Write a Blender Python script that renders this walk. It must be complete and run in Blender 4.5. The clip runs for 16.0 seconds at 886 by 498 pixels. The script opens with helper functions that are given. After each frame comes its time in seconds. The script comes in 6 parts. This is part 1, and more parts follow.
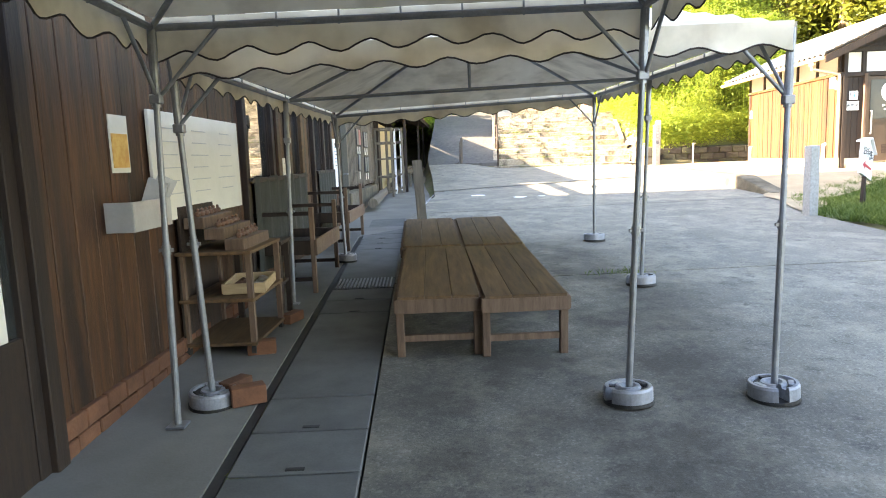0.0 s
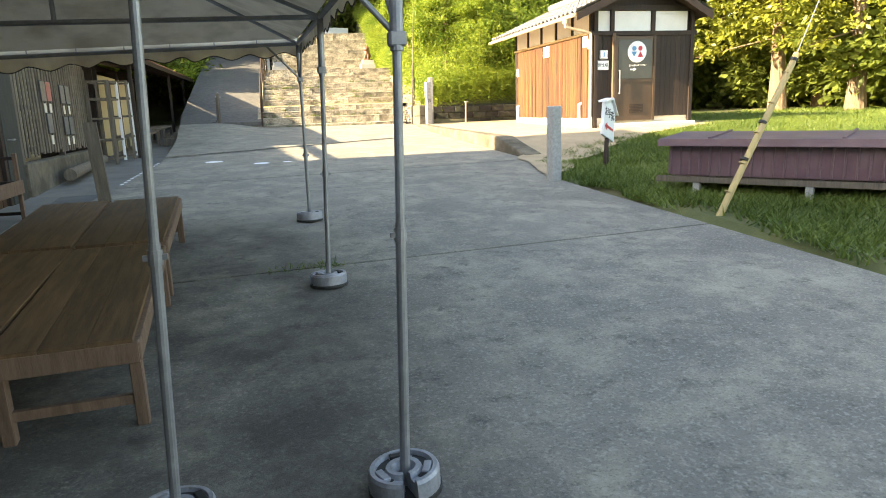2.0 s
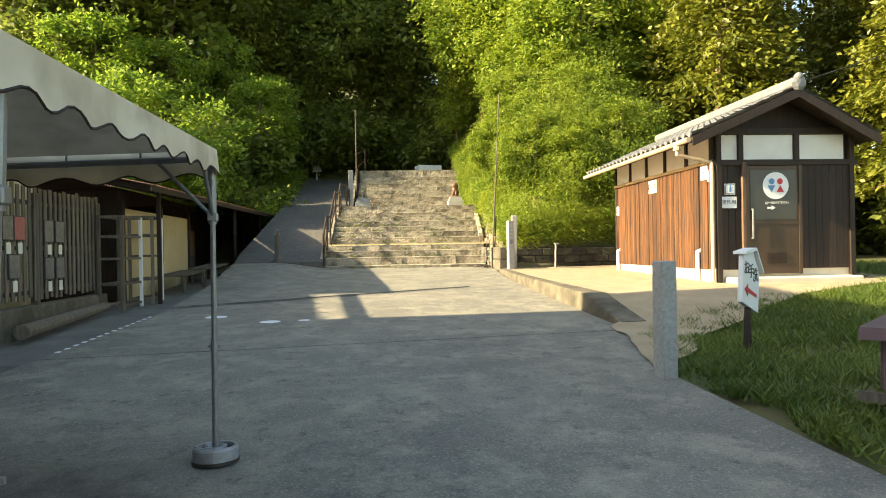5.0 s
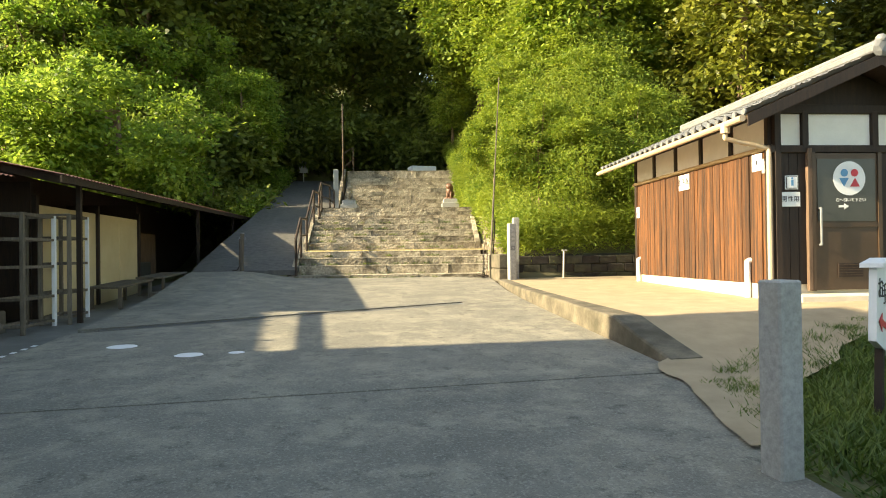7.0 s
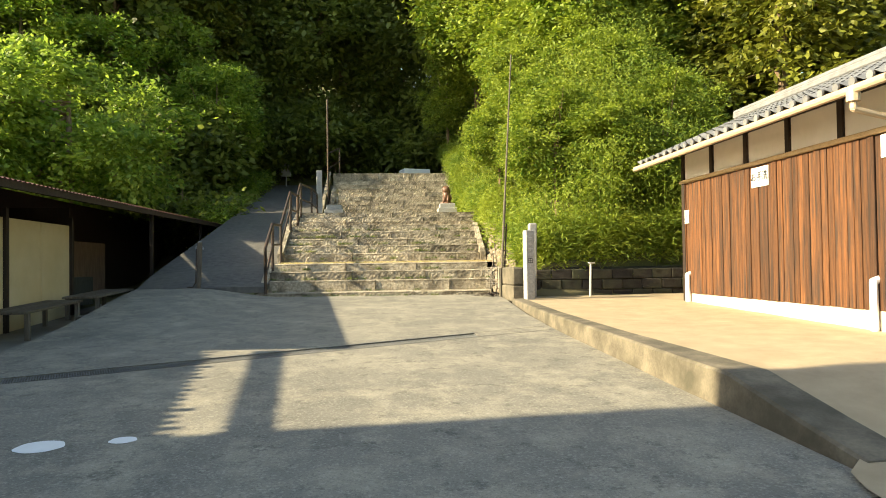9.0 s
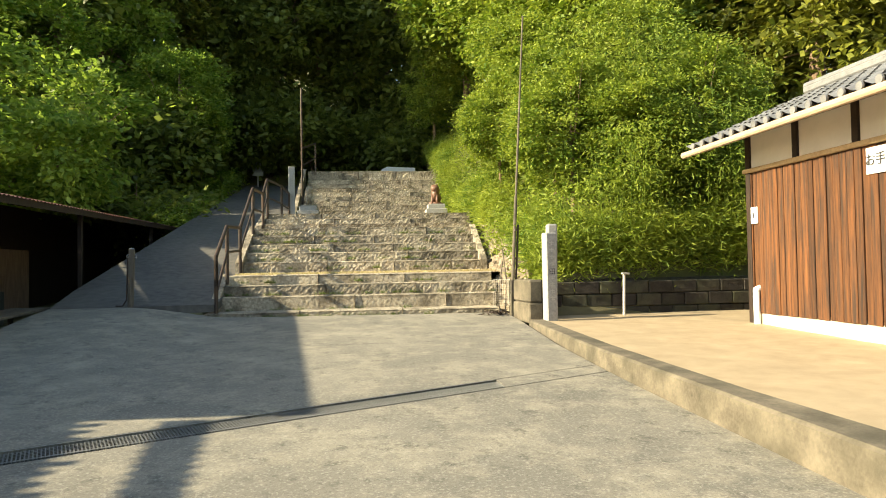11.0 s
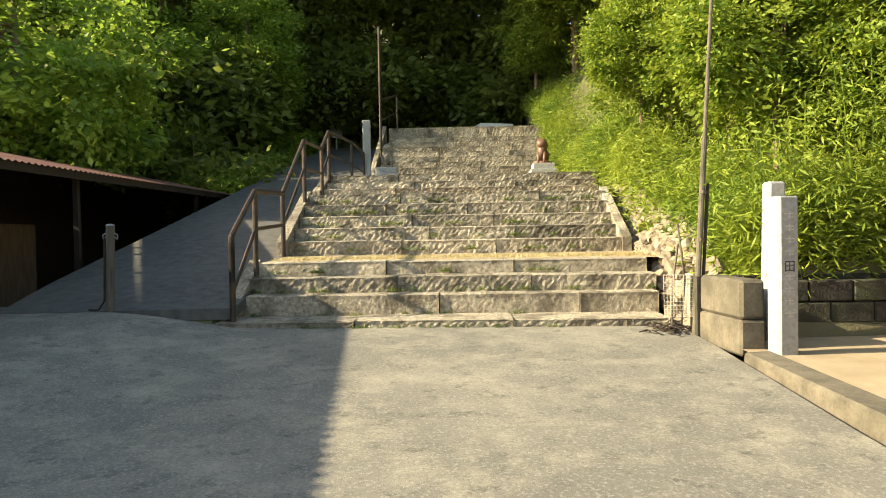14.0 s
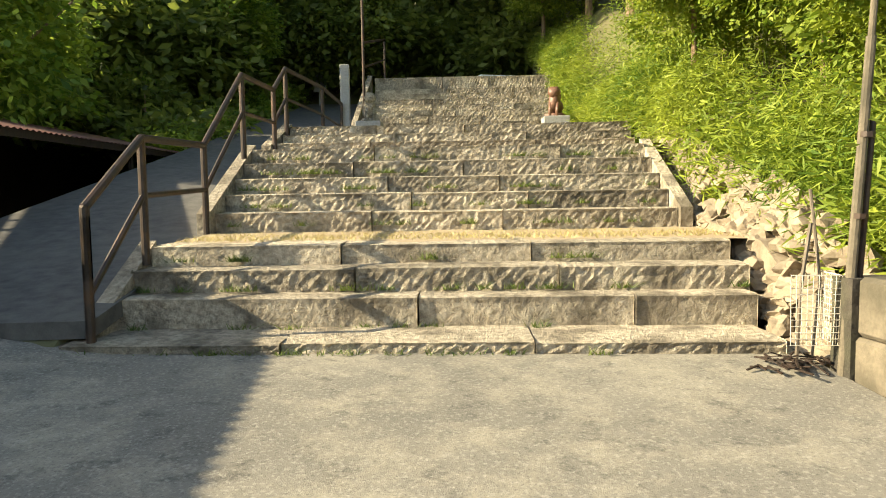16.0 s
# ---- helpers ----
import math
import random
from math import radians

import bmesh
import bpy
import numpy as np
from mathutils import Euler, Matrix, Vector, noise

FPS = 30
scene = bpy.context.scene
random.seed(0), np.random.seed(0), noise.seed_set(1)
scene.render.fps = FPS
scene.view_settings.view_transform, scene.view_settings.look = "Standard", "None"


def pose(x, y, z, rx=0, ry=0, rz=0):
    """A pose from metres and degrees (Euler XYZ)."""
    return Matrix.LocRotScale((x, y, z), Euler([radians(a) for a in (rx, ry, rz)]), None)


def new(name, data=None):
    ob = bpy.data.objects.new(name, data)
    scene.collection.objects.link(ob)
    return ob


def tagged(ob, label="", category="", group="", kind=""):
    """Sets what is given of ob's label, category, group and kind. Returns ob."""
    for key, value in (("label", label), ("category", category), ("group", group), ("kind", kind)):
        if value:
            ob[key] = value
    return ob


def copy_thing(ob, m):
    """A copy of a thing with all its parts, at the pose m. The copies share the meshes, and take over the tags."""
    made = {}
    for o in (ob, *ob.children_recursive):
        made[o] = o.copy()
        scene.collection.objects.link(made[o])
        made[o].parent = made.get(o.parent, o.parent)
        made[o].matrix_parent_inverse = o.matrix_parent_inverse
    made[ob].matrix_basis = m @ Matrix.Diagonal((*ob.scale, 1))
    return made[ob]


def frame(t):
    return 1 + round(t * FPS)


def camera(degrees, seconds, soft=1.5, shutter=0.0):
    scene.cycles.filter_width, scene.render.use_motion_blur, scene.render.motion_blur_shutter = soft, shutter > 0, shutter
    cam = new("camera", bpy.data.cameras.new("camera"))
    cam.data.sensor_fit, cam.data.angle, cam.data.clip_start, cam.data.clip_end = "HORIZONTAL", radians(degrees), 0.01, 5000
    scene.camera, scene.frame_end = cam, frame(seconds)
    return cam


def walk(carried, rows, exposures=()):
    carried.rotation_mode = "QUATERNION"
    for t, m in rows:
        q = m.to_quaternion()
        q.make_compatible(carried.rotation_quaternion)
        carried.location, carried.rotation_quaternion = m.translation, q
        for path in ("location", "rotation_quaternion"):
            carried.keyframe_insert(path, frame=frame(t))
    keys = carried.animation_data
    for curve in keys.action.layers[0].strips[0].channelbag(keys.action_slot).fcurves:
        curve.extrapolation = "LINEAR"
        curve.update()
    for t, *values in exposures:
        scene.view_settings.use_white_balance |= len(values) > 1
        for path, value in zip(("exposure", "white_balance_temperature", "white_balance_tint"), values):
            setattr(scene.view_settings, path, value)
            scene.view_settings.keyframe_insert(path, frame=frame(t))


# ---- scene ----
cam = camera(67.6, 16.0, soft=1.0)
METRES, EYE, TILT, LEAN, TURN = 19.7, 1.5, 0.0, 0.0, -1.5
ROWS = [
    (0.0, 0.0, 0.0, 0.0, -0.29, -7.73, 2.12),
    (0.5, 0.0105, 0.0155, 0.0, -11.29, -8.59, 2.0),
    (1.0, 0.0262, 0.0318, 0.0002, -13.06, -8.34, 2.16),
    (1.5, 0.0478, 0.0496, 0.0005, -13.49, -9.2, 2.11),
    (2.0, 0.0691, 0.0681, 0.0005, -16.75, -11.95, 1.98),
    (2.5, 0.0894, 0.0909, 0.0023, -18.25, -12.43, 2.07),
    (3.0, 0.1053, 0.1146, 0.0035, -16.58, -10.61, 1.93),
    (3.5, 0.1222, 0.1409, 0.0047, -15.79, -6.22, 1.77),
    (4.0, 0.1335, 0.1678, 0.0048, -15.77, -0.54, 1.5),
    (4.5, 0.1405, 0.1948, 0.0061, -12.61, -0.8, 1.42),
    (5.0, 0.1452, 0.2237, 0.0079, -7.63, -0.13, 1.02),
    (7.5, 0.1743, 0.3796, 0.0087, -7.84, 0.77, 0.74),
    (8.0, 0.1761, 0.4159, 0.0101, -7.8, 1.16, 0.68),
    (10.5, 0.1845, 0.5814, 0.0168, -10.28, 1.1, 0.99),
    (11.0, 0.1864, 0.6151, 0.0185, -10.33, 1.51, 0.98),
    (11.5, 0.1861, 0.6479, 0.0211, -10.02, 1.25, 1.02),
    (12.0, 0.1863, 0.6811, 0.0235, -5.11, 1.75, 0.99),
    (12.5, 0.1904, 0.7143, 0.0246, -2.64, 1.64, 0.82),
    (13.0, 0.1938, 0.7488, 0.0262, -2.89, -3.24, 1.02),
    (13.5, 0.1959, 0.7805, 0.0275, -2.69, -1.74, 0.95),
    (14.0, 0.1996, 0.8131, 0.028, -2.53, -1.15, 0.95),
    (14.5, 0.2017, 0.8453, 0.0286, -2.55, -1.97, 0.91),
    (15.0, 0.2067, 0.8775, 0.0294, -2.5, -2.21, 1.04),
    (15.5, 0.21, 0.9105, 0.031, -2.39, -2.51, 0.95),
    (16.0, 0.2118, 0.9441, 0.03, -2.65, -4.16, 0.83),
]
walk(cam, [(t, pose(0, 0, EYE, TILT, LEAN, TURN) @ pose(METRES * x, METRES * y, METRES * z, 90 + pitch, roll, yaw)) for t, x, y, z, yaw, pitch, roll in ROWS],
     exposures=[(0.0, 3.58, 7900, 16), (0.5, 3.0, 8000, 14), (1.0, 2.75, 8200, 12), (2.0, 2.65, 8400, 10), (3.0, 2.4, 8500, 8), (4.0, 2.02, 8500, 6), (8.0, 1.65, 8100, 4), (11.0, 1.45, 7700, 4), (16.0, 1.48, 7800, 6)])

# ---- light ----
SUN_DIR = Vector((1.0, 0.03, -0.48)).normalized()
world = bpy.data.worlds.new("world")
scene.world = world
world.use_nodes = True
sky = world.node_tree.nodes.new("ShaderNodeTexSky")
sky.sky_type, sky.sun_disc = "NISHITA", False
sky.sun_elevation = math.asin(-SUN_DIR.z)
sky.sun_rotation = math.atan2(-SUN_DIR.x, -SUN_DIR.y)
world.node_tree.links.new(sky.outputs[0], world.node_tree.nodes["Background"].inputs[0])
world.node_tree.nodes["Background"].inputs[1].default_value = 0.13
sun_data = bpy.data.lights.new("sun", "SUN")
sun_data.energy, sun_data.angle, sun_data.color = 5.0, radians(0.6), (1.0, 0.90, 0.71)
sun = new("sun", sun_data)
sun.matrix_world = Matrix.Translation((-30, 0, 30)) @ SUN_DIR.to_track_quat("-Z", "Y").to_matrix().to_4x4()

# ---- materials ----
def material(name, dark, light, scale=6.0, rough=0.8, bump=0.15, metal=0.0, fine=60.0, stretch=(1, 1, 1), vary=0.0, stain=None, stain_scale=0.8, stain_amount=0.35, thin=0.0, island=False, bump_dist=0.01, detail=6.0):
    """Noise between two colours at two scales, larger stains, bump of the fine grain, and variation from piece to piece."""
    m = bpy.data.materials.new(name)
    m.use_nodes = True
    nt = m.node_tree
    n, l = nt.nodes, nt.links
    bsdf = n["Principled BSDF"]
    tex = n.new("ShaderNodeTexCoord")
    mp = n.new("ShaderNodeMapping")
    mp.inputs["Scale"].default_value = stretch
    l.new(tex.outputs["Object"], mp.inputs[0])
    if vary:
        info = n.new("ShaderNodeObjectInfo")
        off = n.new("ShaderNodeVectorMath")
        off.operation = "SCALE"
        off.inputs[0].default_value = (17.3, 9.1, 5.7)
        l.new(info.outputs["Random"], off.inputs["Scale"])
        l.new(off.outputs[0], mp.inputs["Location"])
    big = n.new("ShaderNodeTexNoise")
    big.inputs["Scale"].default_value, big.inputs["Detail"].default_value = scale, detail
    big.inputs["Roughness"].default_value = 0.62
    l.new(mp.outputs[0], big.inputs["Vector"])
    small = n.new("ShaderNodeTexNoise")
    small.inputs["Scale"].default_value, small.inputs["Detail"].default_value = fine, 4.0
    l.new(mp.outputs[0], small.inputs["Vector"])
    mixf = n.new("ShaderNodeMath")
    mixf.operation = "MULTIPLY_ADD"
    l.new(small.outputs[0], mixf.inputs[0])
    mixf.inputs[1].default_value = 0.45
    half = n.new("ShaderNodeMath")
    half.operation = "MULTIPLY_ADD"
    l.new(big.outputs[0], half.inputs[0])
    half.inputs[1].default_value, half.inputs[2].default_value = 1.5, -0.48
    l.new(half.outputs[0], mixf.inputs[2])
    ramp = n.new("ShaderNodeMix")
    ramp.data_type = "RGBA"
    l.new(mixf.outputs[0], ramp.inputs[0])
    ramp.inputs[6].default_value, ramp.inputs[7].default_value = (*dark, 1), (*light, 1)
    col = ramp.outputs[2]
    if stain:
        st = n.new("ShaderNodeTexNoise")
        st.inputs["Scale"].default_value, st.inputs["Detail"].default_value = stain_scale, 7.0
        l.new(mp.outputs[0], st.inputs["Vector"])
        rm = n.new("ShaderNodeMapRange")
        rm.inputs[1].default_value, rm.inputs[2].default_value = 0.46, 0.66
        rm.inputs[4].default_value = stain_amount
        l.new(st.outputs[0], rm.inputs[0])
        mx = n.new("ShaderNodeMix")
        mx.data_type = "RGBA"
        l.new(rm.outputs[0], mx.inputs[0])
        l.new(col, mx.inputs[6])
        mx.inputs[7].default_value = (*stain, 1)
        col = mx.outputs[2]
    if vary:
        hs = n.new("ShaderNodeHueSaturation")
        mr = n.new("ShaderNodeMapRange")
        mr.inputs[3].default_value, mr.inputs[4].default_value = 1 - vary, 1 + vary
        if island:
            geo = n.new("ShaderNodeNewGeometry")
            l.new(geo.outputs["Random Per Island"], mr.inputs[0])
        else:
            l.new(info.outputs["Random"], mr.inputs[0])
        l.new(mr.outputs[0], hs.inputs["Value"])
        l.new(col, hs.inputs["Color"])
        col = hs.outputs[0]
    l.new(col, bsdf.inputs["Base Color"])
    bsdf.inputs["Roughness"].default_value, bsdf.inputs["Metallic"].default_value = rough, metal
    if bump:
        bp = n.new("ShaderNodeBump")
        bp.inputs["Strength"].default_value, bp.inputs["Distance"].default_value = bump, bump_dist
        l.new(mixf.outputs[0], bp.inputs["Height"])
        l.new(bp.outputs[0], bsdf.inputs["Normal"])
    if thin:
        tr = n.new("ShaderNodeBsdfTranslucent")
        l.new(col, tr.inputs[0])
        ms = n.new("ShaderNodeMixShader")
        ms.inputs[0].default_value = thin
        l.new(bsdf.outputs[0], ms.inputs[1])
        l.new(tr.outputs[0], ms.inputs[2])
        l.new(ms.outputs[0], n["Material Output"].inputs[0])
    return m


def leafy(name, dark, light, thin=0.35, rough=0.5):
    """Leaves: colour from leaf to leaf, slower drift over the crown, light through the blade."""
    m = bpy.data.materials.new(name)
    m.use_nodes = True
    n, l = m.node_tree.nodes, m.node_tree.links
    bsdf = n["Principled BSDF"]
    geo, tex = n.new("ShaderNodeNewGeometry"), n.new("ShaderNodeTexCoord")
    drift = n.new("ShaderNodeTexNoise")
    drift.inputs["Scale"].default_value = 0.7
    l.new(tex.outputs["Object"], drift.inputs["Vector"])
    add = n.new("ShaderNodeMath")
    add.operation = "MULTIPLY_ADD"
    l.new(geo.outputs["Random Per Island"], add.inputs[0])
    add.inputs[1].default_value = 0.6
    sub = n.new("ShaderNodeMath")
    sub.operation = "MULTIPLY_ADD"
    l.new(drift.outputs[0], sub.inputs[0])
    sub.inputs[1].default_value, sub.inputs[2].default_value = 1.2, -0.4
    l.new(sub.outputs[0], add.inputs[2])
    mx = n.new("ShaderNodeMix")
    mx.data_type = "RGBA"
    l.new(add.outputs[0], mx.inputs[0])
    mx.inputs[6].default_value, mx.inputs[7].default_value = (*dark, 1), (*light, 1)
    l.new(mx.outputs[2], bsdf.inputs["Base Color"])
    bsdf.inputs["Roughness"].default_value = rough
    tr = n.new("ShaderNodeBsdfTranslucent")
    l.new(mx.outputs[2], tr.inputs[0])
    ms = n.new("ShaderNodeMixShader")
    ms.inputs[0].default_value = thin
    l.new(bsdf.outputs[0], ms.inputs[1])
    l.new(tr.outputs[0], ms.inputs[2])
    l.new(ms.outputs[0], n["Material Output"].inputs[0])
    return m


def glassy(name):
    m = bpy.data.materials.new(name)
    m.use_nodes = True
    b = m.node_tree.nodes["Principled BSDF"]
    b.inputs["Base Color"].default_value = (0.03, 0.035, 0.035, 1)
    b.inputs["Roughness"].default_value = 0.03
    b.inputs["Specular IOR Level"].default_value = 1.0
    b.inputs["Coat Weight"].default_value = 1.0
    b.inputs["Coat IOR"].default_value = 2.2
    b.inputs["Coat Roughness"].default_value = 0.02
    return m


def paving(name):
    """Old cast concrete: cloudy greys, worn pale patches with hard edges, exposed grit, dark grime by the tent weights
    widened to paint the shade under the tents.
    """
    m = bpy.data.materials.new(name)
    m.use_nodes = True
    n, l = m.node_tree.nodes, m.node_tree.links
    bsdf = n["Principled BSDF"]
    tex = n.new("ShaderNodeTexCoord")

    def grain(scale, detail, lo, hi, rough=0.6):
        t = n.new("ShaderNodeTexNoise")
        t.inputs["Scale"].default_value, t.inputs["Detail"].default_value, t.inputs["Roughness"].default_value = scale, detail, rough
        l.new(tex.outputs["Object"], t.inputs["Vector"])
        r = n.new("ShaderNodeMapRange")
        r.inputs[1].default_value, r.inputs[2].default_value = lo, hi
        l.new(t.outputs[0], r.inputs[0])
        return r.outputs[0]

    def blend(fac, a, colour, most=1.0):
        k = n.new("ShaderNodeMath")
        k.operation = "MULTIPLY"
        l.new(fac, k.inputs[0])
        k.inputs[1].default_value = most
        mx = n.new("ShaderNodeMix")
        mx.data_type = "RGBA"
        l.new(k.outputs[0], mx.inputs[0])
        l.new(a, mx.inputs[6])
        mx.inputs[7].default_value = (*colour, 1)
        return mx.outputs[2]

    rgb = n.new("ShaderNodeRGB")
    rgb.outputs[0].default_value = (0.218, 0.203, 0.170, 1)
    c = blend(grain(0.9, 8, 0.35, 0.7), rgb.outputs[0], (0.125, 0.120, 0.105), 0.8)
    c = blend(grain(2.1, 12, 0.47, 0.70, 0.75), c, (0.37, 0.335, 0.26), 0.85)
    c = blend(grain(5.5, 12, 0.54, 0.66, 0.75), c, (0.085, 0.08, 0.07), 0.85)
    c = blend(grain(48, 4, 0.52, 0.66), c, (0.44, 0.42, 0.36), 0.42)
    c = blend(grain(75, 3, 0.53, 0.68), c, (0.055, 0.055, 0.05), 0.45)
    # Grime stretched over the tents' footprint so the colour also carries their shade.
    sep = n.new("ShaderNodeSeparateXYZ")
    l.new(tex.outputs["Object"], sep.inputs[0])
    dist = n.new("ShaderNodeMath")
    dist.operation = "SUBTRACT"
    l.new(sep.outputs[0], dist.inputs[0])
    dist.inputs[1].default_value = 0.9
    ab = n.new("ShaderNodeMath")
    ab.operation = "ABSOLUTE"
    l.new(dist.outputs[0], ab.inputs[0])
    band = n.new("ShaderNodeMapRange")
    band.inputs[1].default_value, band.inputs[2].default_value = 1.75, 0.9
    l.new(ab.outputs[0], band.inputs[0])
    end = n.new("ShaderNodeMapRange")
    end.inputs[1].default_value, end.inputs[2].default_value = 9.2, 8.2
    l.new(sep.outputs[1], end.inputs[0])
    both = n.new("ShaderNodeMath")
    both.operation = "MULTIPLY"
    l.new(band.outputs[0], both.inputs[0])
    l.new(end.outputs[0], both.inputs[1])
    grime_shade = n.new("ShaderNodeMath")
    grime_shade.operation = "MULTIPLY"
    l.new(both.outputs[0], grime_shade.inputs[0])
    l.new(grain(1.3, 10, 0.32, 0.58, 0.7), grime_shade.inputs[1])
    c = blend(grime_shade.outputs[0], c, (0.035, 0.031, 0.027), 0.74)
    l.new(c, bsdf.inputs["Base Color"])
    bsdf.inputs["Roughness"].default_value = 0.92
    bp = n.new("ShaderNodeBump")
    bp.inputs["Strength"].default_value, bp.inputs["Distance"].default_value = 0.35, 0.004
    l.new(grain(150, 5, 0.3, 0.7), bp.inputs["Height"])
    l.new(bp.outputs[0], bsdf.inputs["Normal"])
    return m


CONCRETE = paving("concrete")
WALKWAY = material("walkway", (0.11, 0.106, 0.096), (0.25, 0.24, 0.215), 1.8, 0.9, 0.25, fine=80, stain=(0.16, 0.15, 0.13), stain_amount=0.5)
COVER = material("drain_concrete", (0.075, 0.075, 0.07), (0.17, 0.17, 0.16), 3, 0.85, 0.2, fine=90, stain=(0.08, 0.08, 0.08), vary=0.12)
ASPHALT = material("asphalt", (0.035, 0.035, 0.036), (0.14, 0.135, 0.125), 7, 0.92, 0.5, fine=120, stain=(0.15, 0.14, 0.12), stain_scale=0.5)
SAND = material("sand", (0.27, 0.205, 0.13), (0.47, 0.37, 0.245), 3, 0.95, 0.3, fine=140, stain=(0.36, 0.29, 0.19), stain_scale=0.9)
SOIL = material("soil_grass", (0.045, 0.06, 0.018), (0.15, 0.15, 0.05), 1.3, 0.95, 0.5, fine=40, stain=(0.17, 0.14, 0.09), stain_scale=0.5, stain_amount=0.6, bump_dist=0.03)
STONE = material("step_stone", (0.07, 0.054, 0.036), (0.74, 0.65, 0.50), 20, 0.92, 1.0, fine=85, vary=0.3, stain=(0.085, 0.07, 0.048), stain_scale=3.2, stain_amount=0.75, bump_dist=0.028, detail=9.0)
GRANITE = material("granite", (0.22, 0.22, 0.215), (0.46, 0.46, 0.44), 30, 0.8, 0.25, fine=180, stain=(0.26, 0.26, 0.22), stain_scale=2.5)
KERB = material("kerb_concrete", (0.04, 0.035, 0.026), (0.24, 0.205, 0.15), 4, 0.95, 0.8, fine=45, stain=(0.06, 0.055, 0.038), stain_scale=2.2, stain_amount=0.85, detail=10.0)
BLOCK = material("wall_block", (0.014, 0.012, 0.010), (0.062, 0.053, 0.043), 6, 0.95, 0.9, fine=40, vary=0.2, stain=(0.10, 0.12, 0.05), stain_scale=1.5, bump_dist=0.02)
RUBBLE = material("rubble_stone", (0.13, 0.10, 0.07), (0.38, 0.32, 0.235), 5, 0.95, 0.8, fine=30, vary=0.15, bump_dist=0.02)
WOOD_WALL = material("wall_board", (0.008, 0.004, 0.0025), (0.13, 0.052, 0.019), 3, 0.6, 0.4, fine=16, stretch=(9, 9, 0.8), vary=0.35, stain=(0.014, 0.008, 0.006), stain_scale=0.8, stain_amount=0.85)
WOOD_CEDAR = material("cedar_board", (0.010, 0.005, 0.003), (0.20, 0.074, 0.022), 2.0, 0.8, 0.5, fine=14, stretch=(16, 16, 0.9), vary=0.42, stain=(0.028, 0.017, 0.012), stain_scale=1.3, stain_amount=0.9)
WOOD_DARK = material("dark_timber", (0.006, 0.004, 0.003), (0.042, 0.022, 0.013), 3, 0.7, 0.3, fine=30, stretch=(8, 8, 1), vary=0.2)
WOOD_BENCH = material("bench_plank", (0.045, 0.024, 0.010), (0.21, 0.115, 0.050), 2.5, 0.75, 0.3, fine=26, stretch=(10, 1, 10), vary=0.18, stain=(0.08, 0.055, 0.035), stain_scale=2)
WOOD_LEG = material("bench_leg", (0.07, 0.042, 0.028), (0.22, 0.14, 0.095), 3, 0.8, 0.3, fine=30, stretch=(8, 8, 1), vary=0.15)
WOOD_GREY = material("grey_timber", (0.05, 0.041, 0.031), (0.21, 0.175, 0.135), 3, 0.85, 0.35, fine=30, stretch=(9, 9, 1), vary=0.25)
WOOD_PALE = material("pale_timber", (0.34, 0.23, 0.12), (0.56, 0.42, 0.25), 4, 0.7, 0.2, fine=30, stretch=(1, 8, 8), vary=0.12)
BAMBOO = material("bamboo", (0.36, 0.26, 0.10), (0.62, 0.48, 0.22), 3, 0.5, 0.1, fine=40, stretch=(6, 6, 1), stain=(0.22, 0.16, 0.08), stain_scale=3)
BARK = material("bark", (0.10, 0.065, 0.04), (0.36, 0.25, 0.16), 3, 0.95, 0.9, fine=20, stretch=(7, 7, 0.8), bump_dist=0.03)
STEEL = material("galvanised_steel", (0.17, 0.175, 0.185), (0.36, 0.37, 0.385), 8, 0.45, 0.05, metal=0.55, fine=90)
WEIGHT = material("weight_paint", (0.17, 0.18, 0.20), (0.42, 0.44, 0.48), 9, 0.5, 0.1, metal=0.3, fine=70, stain=(0.20, 0.18, 0.17), stain_scale=7)
RAIL = material("rail_steel", (0.022, 0.017, 0.014), (0.075, 0.055, 0.045), 9, 0.5, 0.15, metal=0.4, fine=70, stain=(0.16, 0.08, 0.04), stain_scale=5)
GRATING = material("grating_steel", (0.15, 0.155, 0.16), (0.32, 0.325, 0.33), 9, 0.5, 0.1, metal=0.6, fine=80)
CANVAS = material("canvas", (0.60, 0.51, 0.38), (0.84, 0.76, 0.62), 2, 0.85, 0.35, fine=9, thin=0.09, stain=(0.30, 0.23, 0.15), stain_scale=3.0, stain_amount=0.5, detail=9.0)
PLASTER = material("plaster", (0.74, 0.72, 0.67), (0.86, 0.84, 0.79), 4, 0.85, 0.06, fine=60)
YELLOW = material("cream_panel", (0.48, 0.39, 0.22), (0.64, 0.54, 0.34), 1.5, 0.6, 0.04, fine=40, stain=(0.48, 0.36, 0.18), stain_scale=1.2)
PLINTH = material("plinth_render", (0.56, 0.50, 0.41), (0.72, 0.66, 0.55), 3, 0.9, 0.2, fine=70, stain=(0.46, 0.40, 0.31), stain_scale=2)
TILE = material("roof_tile", (0.105, 0.108, 0.112), (0.24, 0.243, 0.248), 6, 0.45, 0.15, fine=50, vary=0.2)
METAL_ROOF = material("rusty_sheet", (0.10, 0.040, 0.032), (0.24, 0.10, 0.075), 3, 0.6, 0.2, fine=40, stain=(0.30, 0.20, 0.15), stain_scale=2.2)
PURPLE = material("maroon_sheet", (0.10, 0.055, 0.068), (0.15, 0.088, 0.105), 2, 0.45, 0.06, fine=40, stain=(0.22, 0.16, 0.17), stain_scale=3, stain_amount=0.3)
WHITE = material("white_paint", (0.74, 0.75, 0.76), (0.85, 0.86, 0.87), 6, 0.5, 0.03, fine=50)
